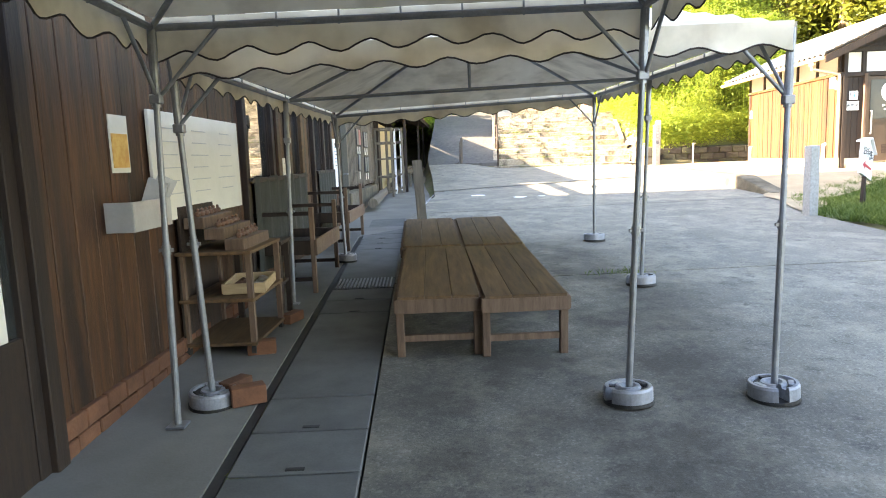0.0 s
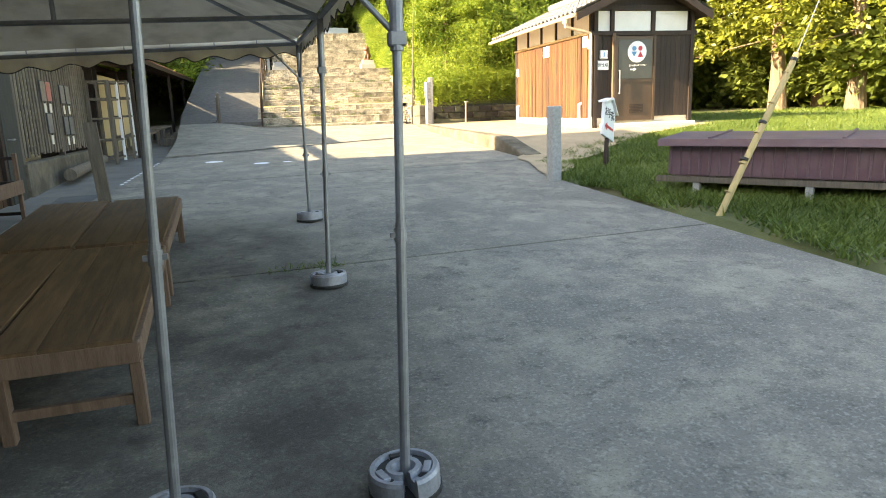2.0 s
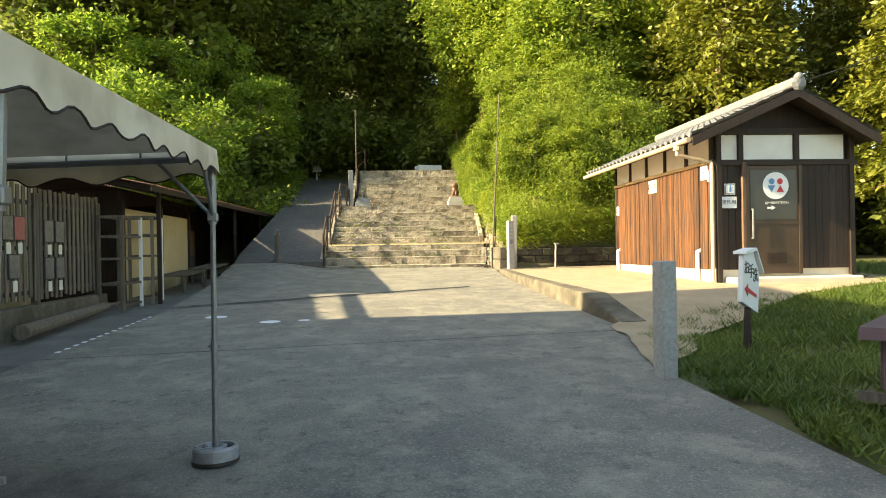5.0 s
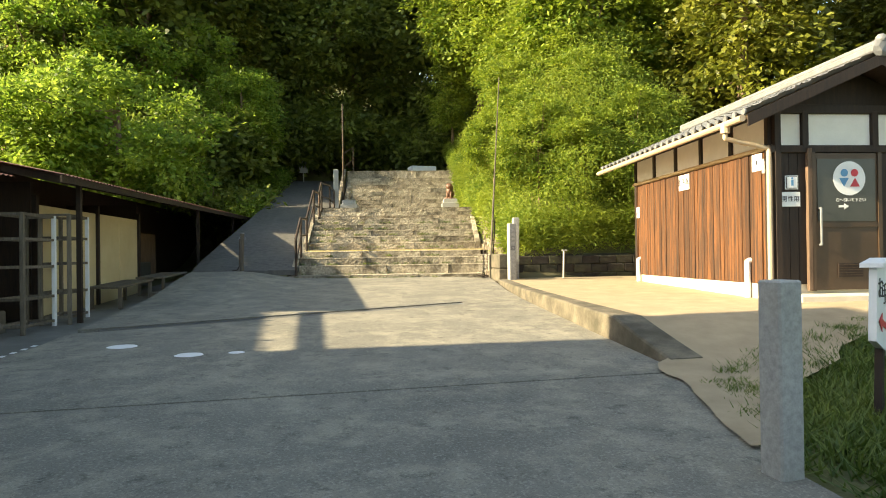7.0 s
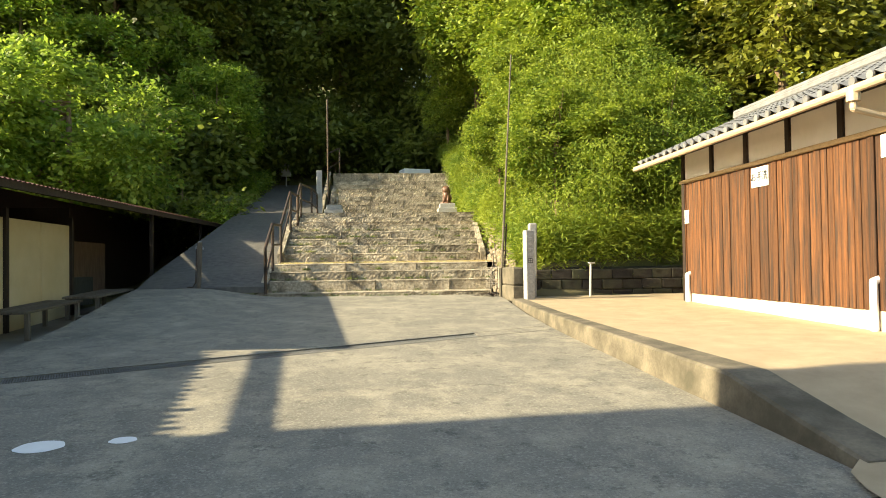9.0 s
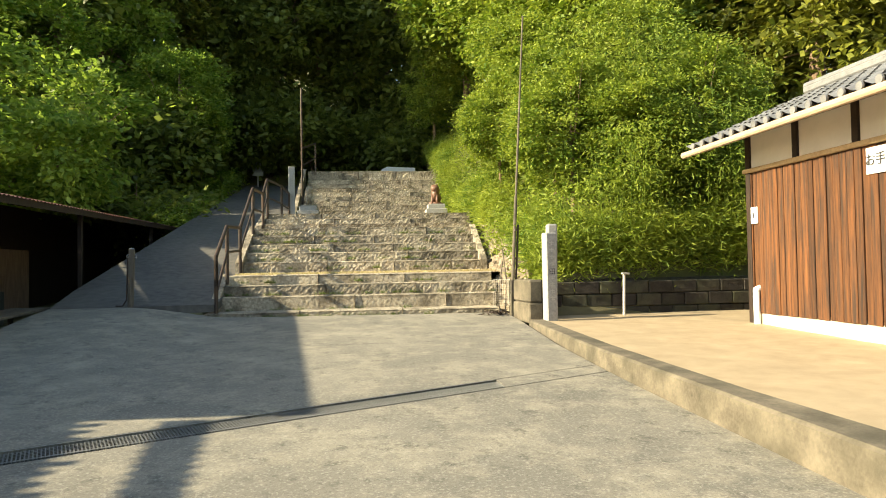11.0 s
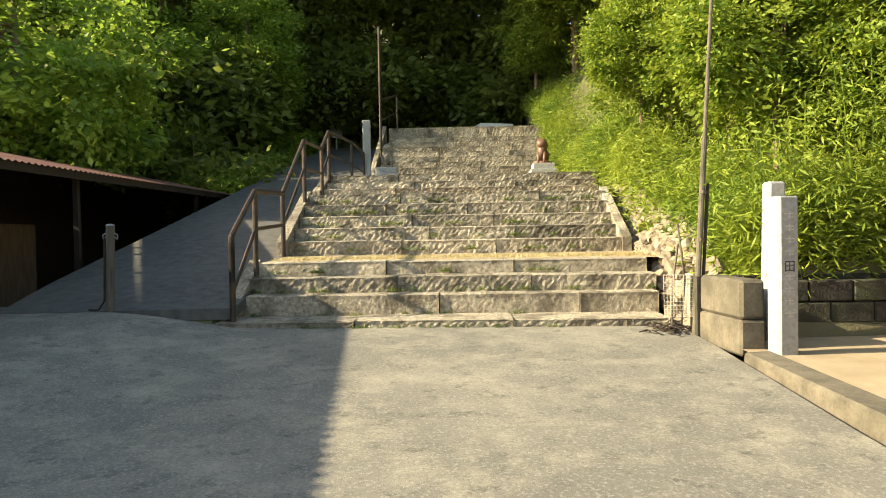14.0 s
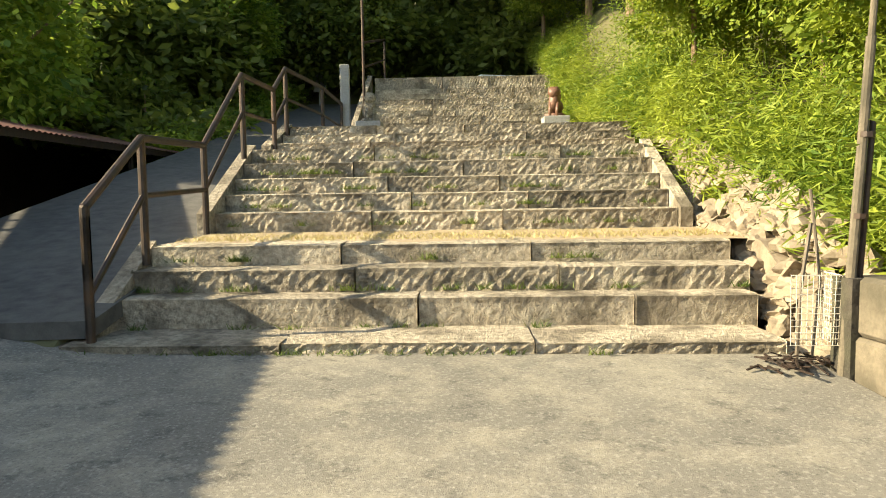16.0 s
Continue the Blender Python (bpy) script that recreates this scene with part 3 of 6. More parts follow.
# rubble bank beside the steps
rubble = thing("rubble_wall", "sunlit rubble stone bank beside the steps", "wall", STEPS, kind="structure")
for j in range(250):
    v = random.uniform(-0.1, 4.3)
    h = random.uniform(0, 1)
    base = lerp_at(v, (0, 1, 2.4, 4.2), (1.08, 1.55, 1.74, 2.5))
    part("rubble_stone", Shape().ball(2.27 + 0.36 * h + 0.03 * v, v, base - 0.12 + h * 0.74, random.uniform(0.06, 0.12), random.uniform(0.07, 0.15), random.uniform(0.05, 0.11), 2, 0.8), RUBBLE, rubble)
part("bank_fill", Shape().prism([(2.38, 0.1, 0.9), (2.38, 4.4, 1.5), (2.38, 4.4, 2.7), (2.38, 2.4, 1.9), (2.38, 1.0, 1.75), (2.38, 0.1, 1.25)], (0.5, 0, 0)), RUBBLE, rubble)

# ---- long wooden building ----
WALL = pose(-1.99, 0, 0, 0, 0, -2.4)
house = thing("wall_west", "dark stained timber wall of a long shop building", "wall", WALL, kind="structure")
END = 12.5
board = {}


def boards(y0, y1, z0, z1, width=0.2, mat=WOOD_WALL, parent=house, x=0.0):
    n = max(1, round((y1 - y0) / width))
    w = (y1 - y0) / n
    key = (round(w, 3), round(z1 - z0, 3), mat.name)
    if key not in board:
        board[key] = Shape().box(0, 0, 0, 0.03, w - 0.006, z1 - z0, bevel=0.004).mesh("board", mat)
    for i in range(n):
        ob = new("board", board[key])
        ob.parent = parent
        ob.matrix_basis = pose(x + random.uniform(-0.004, 0.004), y0 + w * (i + 0.5), (z0 + z1) / 2)


boards(3.1, 6.4, 0.25, 3.0)
boards(6.4, 8.85, 0.1, 1.38)
boards(6.4, 8.85, 2.2, 3.0)
boards(8.85, 9.6, 0.1, 3.0)
boards(7.62, 8.28, 1.0, 2.6, x=0.034)
boards(9.6, 11.0, 0.2, 1.4)
boards(9.6, 11.0, 2.2, 3.0)
boards(11.0, END, 0.3, 3.0)
boards(-6.0, 1.2, 0.0, 3.0)
part("wall_core", Shape().box(-0.16, 3.15, 1.4, 0.24, 18.7, 3.4), WOOD_DARK, house)
for yy in (3.1, 6.38, 7.35, 7.95, 8.8, 9.55, 10.3, 10.95, 11.75):
    part("post", Shape().box(0.03, yy, 1.5, 0.09, 0.10, 3.0, bevel=0.006), WOOD_DARK if yy not in (8.8,) else WOOD_BENCH, house)
part("lintel", Shape().box(0.035, 8.7, 2.24, 0.085, 4.7, 0.1, bevel=0.006), WOOD_DARK, house)
part("sill", Shape().box(0.05, 7.6, 1.36, 0.12, 2.5, 0.045, bevel=0.006), WOOD_DARK, house)
part("sill", Shape().box(0.05, 10.25, 1.38, 0.12, 1.4, 0.045, bevel=0.006), WOOD_DARK, house)
for nm, ya, yb in (("window_1", 6.43, 7.31), ("window_2", 7.4, 7.9), ("window_3", 8.0, 8.75), ("window_4", 9.6, 10.25), ("window_5", 10.35, 10.9)):
    win = thing(nm, "dark window pane reflecting the steps, in a timber frame", "window", WALL, kind="structure")
    part("pane", Shape().box(0.0, (ya + yb) / 2, 1.79, 0.012, yb - ya, 0.8), GLASS, win)
    for yy in (ya + 0.02, yb - 0.02):
        part("window_frame", Shape().box(0.012, yy, 1.79, 0.04, 0.04, 0.8), WOOD_DARK, win)
for y0, y1 in ((6.45, 8.72), (9.62, 10.9)):
    s = Shape().sheet(lambda u, v, y0=y0, y1=y1: (0.10 + 0.018 * math.sin(u * 40), y0 + (y1 - y0) * u, 0.45 + (0.93 + 0.02 * math.cos(u * math.pi * 6)) * v), 70, 4)
    solid("curtain", s, CLOTH, "grey cloth sheet hung below the windows", "curtain", at=WALL, smooth=True)
# sliding door
door = thing("door_1", "dark sliding door with tall glass panes, closed", "door", WALL, kind="structure")
part("door_leaf", Shape().box(0.0, 2.15, 0.42, 0.05, 1.8, 0.7, bevel=0.005), WOOD_DARK, door)
for yy in (1.27, 2.15, 3.02):
    part("door_stile", Shape().box(0.01, yy, 1.3, 0.055, 0.09, 2.5, bevel=0.005), WOOD_DARK, door)
part("pane", Shape().box(-0.005, 2.15, 1.5, 0.012, 1.7, 1.5), GLASS, door)
part("door_paper", Shape().box(0.01, 2.75, 1.2, 0.006, 0.3, 1.3), PAPER, door)
part("door_head", Shape().box(0.0, 2.15, 2.6, 0.07, 1.9, 0.7), WOOD_DARK, door)
# brick skirting
skirt = thing("baseboard_brick", "two courses of red brick tile skirting", "skirting", WALL, kind="structure")
bk = Shape().box(0, 0, 0, 0.05, 0.205, 0.10, bevel=0.006).mesh("brick", BRICK)
for r in range(2):
    for i in range(15):
        ob = new("brick", bk)
        ob.parent = skirt
        ob.matrix_basis = pose(0.03 + random.uniform(-0.003, 0.003), 3.16 + 0.213 * i + 0.1 * r, 0.12 + 0.04 * (i / 14) + 0.108 * r)
# roof and upper storey of the long building, unseen, sized to cast its shadow
roof = thing("roof_west", "unseen grey tiled gable roof of the shop building, sized to cast its shadow", "roof", WALL, kind="structure")
part("roof_slope", Shape().prism([(0.25, -6.5, 5.15), (-4.2, -6.5, 8.3), (-9.0, -6.5, 5.1), (-9.0, -6.5, 4.95), (-4.2, -6.5, 8.14), (0.25, -6.5, 5.0)], (0, 19.85, 0)), TILE, roof)
part("upper_wall", Shape().box(-0.13, 3.6, 4.05, 0.2, 19.6, 2.1), PLASTER, roof)
part("gable", Shape().prism([(-0.3, 13.3, 0), (-0.3, 13.3, 5.1), (-4.2, 13.3, 8.1), (-8.0, 13.3, 5.1), (-8.0, 13.3, 0)], (0, 0.1, 0)), PLASTER, roof)
part("gable", Shape().prism([(-0.3, -6.2, 0), (-0.3, -6.2, 5.1), (-4.2, -6.2, 8.1), (-8.0, -6.2, 5.1), (-8.0, -6.2, 0)], (0, 0.1, 0)), PLASTER, roof)
part("back_wall", Shape().box(-8.0, 3.6, 2.4, 0.2, 19.6, 5.2), PLASTER, roof)
# door beside the fence, sign
d2 = thing("door_2", "grey painted plank door with a lever handle, closed", "door", WALL, kind="structure")
part("door_leaf", Shape().box(0.07, 12.1, 1.35, 0.04, 0.62, 1.9, bevel=0.006), CLOTH, d2)
part("door_handle", Shape().rod((0.09, 11.9, 1.3), (0.15, 11.9, 1.3), 0.012).rod((0.15, 11.9, 1.3), (0.15, 12.0, 1.3), 0.012), STEEL, d2)
board_sign = thing("notice_board", "tall white and pale blue notice board on the timber wall", "sign", WALL)
part("sheet", Shape().box(0.06, 11.25, 1.5, 0.02, 0.34, 0.8, bevel=0.004), WHITE, board_sign)
for j in range(7):
    part("text_bar", Shape().box(0.073, 11.25 + random.uniform(-0.05, 0.05), 1.82 - 0.06 * j, 0.004, 0.14, 0.014), BLUE if j % 3 else INK, board_sign)

# whiteboard, poster, letter tray
pn = thing("paper_notice", "pale paper notice pinned to the boards between the windows", "notice", WALL)
part("sheet", Shape().box(0.052, 7.95, 1.37, 0.006, 0.36, 0.42), PAPER, pn)
for j in range(5):
    part("text_bar", Shape().box(0.057, 7.95, 1.52 - 0.07 * j, 0.003, 0.26 - 0.03 * (j % 2), 0.012), TIN, pn)
wb = thing("whiteboard", "large blank pale board with faint ruled writing", "board", WALL)
part("sheet", Shape().box(0.045, 5.28, 1.52, 0.025, 1.78, 0.74, bevel=0.004), PAPER, wb)
for r in range(6):
    for c in range(3):
        part("text_bar", Shape().box(0.060, 4.65 + c * 0.58, 1.78 - r * 0.09, 0.003, random.uniform(0.2, 0.42), 0.007), TIN, wb)
po = thing("poster", "small orange and white poster pinned to the wall", "poster", WALL)
part("sheet", Shape().box(0.022, 4.05, 1.66, 0.006, 0.22, 0.34), PAPER, po)
part("print", Shape().box(0.027, 4.05, 1.62, 0.005, 0.19, 0.2), ORANGE, po)
tray = thing("letter_tray", "grey tin tray fixed to the wall with papers", "tray", WALL)
part("tray_body", Shape().box(0.12, 4.02, 1.16, 0.16, 0.5, 0.012).box(0.2, 4.02, 1.24, 0.01, 0.5, 0.17).box(0.12, 3.77, 1.24, 0.16, 0.01, 0.17).box(0.12, 4.27, 1.24, 0.16, 0.01, 0.17), TIN, tray)
part("paper", Shape().box(0.12, 4.24, 1.34, 0.12, 0.05, 0.2, (0, 20, 14)), TIN, tray)
part("paper", Shape().box(0.13, 4.32, 1.36, 0.12, 0.02, 0.2, (0, 28, 30)), TIN, tray)


# ---- tents ----
def tent_post(tent, foot, top):
    """A two-piece steel leg from its foot to the eave, out of plumb as it stands."""
    x, y = foot
    g = paved_z(x, y) if x > -1.0 else walk_z(y)
    a, b = Vector((x, y, g + 0.02)), Vector(top)
    at = lambda z: a + (b - a) * ((z - a.z) / (b.z - a.z))
    part("pole", Shape().rod(a, at(1.12), 0.019, n=12).rod(at(1.06), b, 0.0165, n=12), STEEL, tent)
    part("collar", Shape().rod(at(1.05), at(1.1), 0.024, n=12).box(*at(1.075), 0.075, 0.018, 0.018), STEEL, tent)
    part("sleeve", Shape().rod(at(b.z - 0.40), b + Vector((0, 0, 0.02)), 0.0235, n=12).box(*at(b.z - 0.36), 0.06, 0.05, 0.05, bevel=0.006), STEEL, tent)
    part("foot_plate", Shape().box(x, y, g + 0.012, 0.1, 0.1, 0.012), STEEL, tent)


def valance(tent, a, b, drop, waves, sway=0.03):
    """A scalloped hanging edge from a to b, with its dark piping."""
    a, b = Vector(a), Vector(b)
    n = waves * 8
    s = Shape()

    def at(u, v):
        d = drop * (0.86 + 0.13 * math.cos(u * 2 * math.pi * waves) + 0.09 * noise.noise((u * waves * 0.7, a.y, 4)))
        fold = sway * (noise.noise((u * 9, a.x + a.y, v)) + 0.6 * noise.noise((u * 31, a.y, 2 + v))) * v
        p = a + (b - a) * u
        return (p.x + fold, p.y + fold, p.z - d * v)

    s.sheet(at, n, 4)
    part("valance", s, CANVAS, tent, smooth=True)
    part("piping", Shape().path([at(i / n, 1) for i in range(n + 1)], 0.005, 4), WOOD_DARK, tent, "dark brown edge piping")


def make_tent(label, corners, rise, feet, ribs, drops):
    """corners: eave points near left, near right, far left, far right; feet: leg foots, with their place along the side."""
    tent = thing("party_tent", label, "tent", pose(0, 0, 0), group="row of event tents")
    nl, nr, fl, fr = [Vector(c) for c in corners]
    eave = lambda u, v: (nl * (1 - u) + nr * u) * (1 - v) + (fl * (1 - u) + fr * u) * v
    for foot, u, v in feet:
        tent_post(tent, foot, eave(u, v))
    length, width = (fl - nl).length, (nr - nl).length
    hip = min(0.42, width / 2 / length)

    def roof_at(u, v):
        k = min(1 - abs(2 * u - 1), min(v, 1 - v) / hip)
        sag = -0.045 * abs(math.sin(v * math.pi * (len(ribs) + 1))) * math.sin(math.pi * min(1, k))
        p = eave(u, v)
        wrinkle = 0.012 * noise.noise((p.x * 3, p.y * 3, 1.5)) + 0.006 * noise.noise((p.x * 9, p.y * 9, 4))
        return (p.x, p.y, p.z + 0.05 + rise * k + sag + wrinkle * min(1, 4 * k))

    part("canopy", Shape().sheet(roof_at, 30, 44), CANVAS, tent, "off-white canvas canopy", smooth=True)
    for a, b in ((nl, nr), (fl, fr), (nl, fl), (nr, fr)):
        part("beam", Shape().rod(a, b, 0.019, n=10), STEEL, tent)
        for k in range(1, 8):
            c = a + (b - a) * (k / 8)
            part("tie", Shape().rod(c - Vector((0, 0, 0.022)), c + Vector((0, 0, 0.05)), 0.006, n=6), STEEL, tent)
    lift = Vector((0, 0, rise - 0.03))
    ra, rb = eave(0.5, hip) + lift, eave(0.5, 1 - hip) + lift
    part("ridge_pole", Shape().rod(ra, rb, 0.019), STEEL, tent)
    for v in ribs:
        a, b, m = eave(0, v), eave(1, v), eave(0.5, v)
        part("cross_beam", Shape().rod(a, b, 0.017), STEEL, tent)
        part("king_post", Shape().rod(m, m + lift, 0.015), STEEL, tent)
        part("rafter", Shape().rod(a, m + lift, 0.015), STEEL, tent)
        part("rafter", Shape().rod(b, m + lift, 0.015), STEEL, tent)
    for c, sx, sy, e in ((nl, 1, 1, ra), (nr, -1, 1, ra), (fl, 1, -1, rb), (fr, -1, -1, rb)):
        part("rafter", Shape().rod(c, e, 0.016), STEEL, tent)
        low = c - Vector((0, 0, 0.36))
        part("brace", Shape().rod(low, c + Vector((sx * 0.34, 0, 0)), 0.011), STEEL, tent)
        part("brace", Shape().rod(low, c + Vector((0, sy * 0.34, 0)), 0.011), STEEL, tent)
    up = Vector((0, 0, 0.055))
    for a, b, drop, waves in ((nl, nr, drops[0], round(width / 0.33)), (fl, fr, drops[1], round(width / 0.33)), (nl, fl, drops[2], round(length / 0.3)), (nr, fr, drops[3], round(length / 0.3))):
        side = (b - a).cross(Vector((0, 0, 1))).normalized() * 0.03
        if (a + b - nl - fr).dot(side) < 0:
            side = -side
        valance(tent, a + up + side, b + up + side, drop, waves)
    return tent


tent_a = make_tent("cream canvas tent with scalloped edges on steel poles",
                   ((-1.40, -1.6, 2.22), (1.25, -1.6, 2.24), (-1.36, 3.56, 2.222), (1.20, 3.565, 2.26)), 0.75,
                   (((-1.39, 3.50), 0, 1), ((1.115, 3.575), 1, 1), ((-1.4, -1.6), 0, 0), ((1.2, -1.6), 1, 0)), (0.5,), (0.2, 0.22, 0.2, 0.19))
# Unseen wall added to cut the skylight reaching under the tents.
wall_south = thing("wall_south", "unseen plain dark wall added behind the yard to cut skylight", "wall", pose(0, -4.4, 0), kind="structure")
part("wall_core", Shape().box(0.6, 0, 1.4, 5.4, 0.2, 5.0), WOOD_DARK, wall_south)
tent_b = make_tent("sun-bleached canvas tent with scalloped edges on weighted steel poles",
                   ((-1.34, 3.74, 2.08), (2.01, 3.62, 2.11), (-1.07, 8.5, 2.08), (2.229, 8.57, 2.225)), 0.72,
                   (((-1.29, 3.80), 0, 0), ((1.93, 3.535), 1, 0), ((2.053, 6.19), 1, 0.52), ((-1.25, 6.1), 0, 0.5), ((2.217, 8.575), 1, 1), ((-1.0, 8.2), 0, 1)), (0.52,), (0.16, 0.19, 0.17, 0.16))


def tent_weight(x, y, turn, z=None):
    """A round cast weight with a slot and two grip holes."""
    z = paved_z(x, y) if z is None else z
    w = thing("tent_weight", "round grey cast tent weight with a slot, on the concrete", "weight", pose(x, y, z, 3, 0, turn) @ Matrix.Diagonal((0.78, 0.78, 0.92, 1)), group="tent weights")
    s = Shape()
    n = 28
    ring_o, ring_i = 0.175, 0.03
    prof = []
    for i in range(n + 1):
        a = radians(12) + (2 * math.pi - radians(24)) * i / n
        c, sn = math.cos(a), math.sin(a)
        prof.append([s.bm.verts.new((r * c, r * sn, h)) for r, h in ((ring_i, 0.0), (ring_i, 0.075), (0.06, 0.105), (0.085, 0.105), (0.095, 0.085), (0.135, 0.085), (0.145, 0.105), (0.165, 0.105), (ring_o, 0.09), (ring_o, 0.0))])
    for a, b in zip(prof, prof[1:]):
        for j in range(9):
            s.bm.faces.new((a[j], a[j + 1], b[j + 1], b[j]))
    s.bm.faces.new(prof[0])
    s.bm.faces.new(list(reversed(prof[-1])))
    part("weight_body", s, WEIGHT, w)
    for a in (70, 180, 290):
        part("grip", Shape().box(0.115 * math.cos(radians(a)), 0.115 * math.sin(radians(a)), 0.095, 0.04, 0.10, 0.02, (0, 0, a), 0.004), BLACK if a == 180 else WEIGHT, w)
    for a0 in (35, 205):
        arc = [radians(a0 + 11.5 * i) for i in range(11)]
        part("groove", Shape().prism([(0.138 * math.cos(a), 0.138 * math.sin(a), 0.084) for a in arc] + [(0.094 * math.cos(a), 0.094 * math.sin(a), 0.084) for a in reversed(arc)], (0, 0, 0.004)), BLACK, w, "dark recessed groove")
    part("base_pad", Shape().rod((0, 0, 0.0), (0, 0, 0.02), 0.182, n=24), BLACK, w, "dark rubber pad")


for x, y, a in ((1.115, 3.575, 200), (1.93, 3.535, 265), (2.053, 6.19, 190), (2.217, 8.575, 190)):
    tent_weight(x, y, a)
tent_weight(-1.29, 3.80, 40, walk_z(3.8))
tent_weight(-1.0, 8.2, 120, walk_z(8.2))

solid("brick", Shape().box(0, 0, 0.06, 0.2, 0.1, 0.11, (0, 0, 0), 0.006), BRICK, "loose red brick lying on the walkway", "brick", at=pose(-1.08, 3.78, walk_z(3.78), 0, 0, 25))
solid("brick", Shape().box(0, 0, 0.05, 0.2, 0.1, 0.09, (0, 0, 0), 0.006), BRICK, "dark brick lying on the walkway by the tent foot", "brick", at=pose(-1.2, 3.95, walk_z(3.95), 0, 0, 60))

# ---- low plank tables ----
table = thing("low_table", "low plank table of reddish weathered timber", "table", pose(0, 0, 0), group="low plank tables")
for i in range(3):
    part("plank", Shape().box(-0.186 + i * 0.186, 0.92, 0.425, 0.183, 1.84, 0.035, bevel=0.0025), WOOD_BENCH, table)
for y in (0.02, 1.82):
    part("end_rail", Shape().box(0, y, 0.375, 0.60, 0.045, 0.1, bevel=0.005), WOOD_LEG, table)
    part("stretcher", Shape().box(0, y + (0.05 if y < 1 else -0.05), 0.13, 0.50, 0.03, 0.045), WOOD_LEG, table)
for x in (-0.285, 0.285):
    part("side_rail", Shape().box(x, 0.92, 0.375, 0.04, 1.84, 0.09, bevel=0.005), WOOD_LEG, table)
    for y in (0.07, 1.77):
        part("leg", Shape().box(x * 0.94, y, 0.165, 0.055, 0.06, 0.33, bevel=0.005), WOOD_LEG, table)
for i, (x, y) in enumerate(((0.07, 4.42), (0.66, 4.36), (0.06, 6.33), (0.65, 6.3))):
    m = pose(x, y, paved_z(x, y + 0.9) - 0.05, 3.0, 0, (-0.6, 0.5, 0.2, -0.3)[i])
    if i == 0:
        table.matrix_basis = m
    else:
        copy_thing(table, m)

# ---- display cart with ceramics ----
cart = thing("display_cart", "wooden trolley with two lower shelves on small castors", "cart", pose(-1.48, 5.05, walk_z(5.0), 0, 0, -3))
for x in (-0.24, 0.24):
    for y in (-0.36, 0.36):
        part("post", Shape().box(x, y, 0.40, 0.04, 0.04, 0.7), WOOD_LEG, cart)
        part("castor", Shape().rod((x - 0.015, y, 0.035), (x + 0.015, y, 0.035), 0.035), BLACK, cart)
for z in (0.08, 0.40, 0.74):
    part("shelf", Shape().box(0, 0, z, 0.54, 0.8, 0.025, bevel=0.004), WOOD_BENCH, cart)
part("back_panel", Shape().box(-0.25, 0, 0.4, 0.012, 0.78, 0.66), WOOD_DARK, cart)
rack = thing("stepped_rack", "stepped wooden display stand on the cart", "display stand", pose(-1.50, 5.02, walk_z(5.0) + 0.753, 0, 0, -3))
for i in range(3):
    part("tier", Shape().box(0.16 - 0.14 * i, 0.0, 0.04 + 0.08 * i, 0.14, 0.62, 0.08, bevel=0.004), WOOD_LEG, rack)
part("tier_back", Shape().box(-0.22, 0, 0.16, 0.02, 0.66, 0.32), WOOD_DARK, rack)
for i in range(3):
    for j in range(6):
        solid("figurine", Shape().ball(0, 0, 0.022, 0.022, 0.024, 0.022, 2, 0.25).ball(0.003, 0.004, 0.05, 0.013, 0.013, 0.014, 1, 0.2), BRONZE, "tiny red-brown ceramic figure on the stepped stand", "figurine", "ceramic figures", at=pose(-1.34 - 0.14 * i, 4.78 + 0.095 * j, walk_z(5) + 0.833 + 0.08 * i, 0, 0, j * 37))
crate = thing("wooden_tray", "shallow wooden tray of small goods on the middle shelf", "tray", pose(-1.36, 5.05, walk_z(5) + 0.415, 0, 0, 4))
part("tray_base", Shape().box(0, 0, 0.01, 0.3, 0.5, 0.015), WOOD_PALE, crate)
for a in ((0.15, 0, 0.015, 0.5), (-0.15, 0, 0.015, 0.5)):
    part("tray_side", Shape().box(a[0], 0, 0.045, 0.015, 0.5, 0.07), WOOD_PALE, crate)
for yy in (-0.25, 0.25):
    part("tray_side", Shape().box(0, yy, 0.045, 0.3, 0.015, 0.07), WOOD_PALE, crate)
for j in range(6):
    part("goods", Shape().ball(-0.07 + 0.14 * (j % 2), -0.17 + 0.07 * j, 0.04, 0.04, 0.04, 0.03, 1, 0.2), PAPER if j % 2 else BRONZE, crate)
solid("brick", Shape().box(0, 0, 0.05, 0.2, 0.1, 0.1, bevel=0.006), BRICK, "brick chocking the wheel of the cart", "brick", at=pose(-1.22, 4.72, walk_z(4.7), 0, 0, 10))
solid("brick", Shape().box(0, 0, 0.05, 0.22, 0.1, 0.08, bevel=0.006), BRICK, "brick under the leg of the bench", "brick", at=pose(-1.15, 5.5, walk_z(5.5), 0, 0, 70))


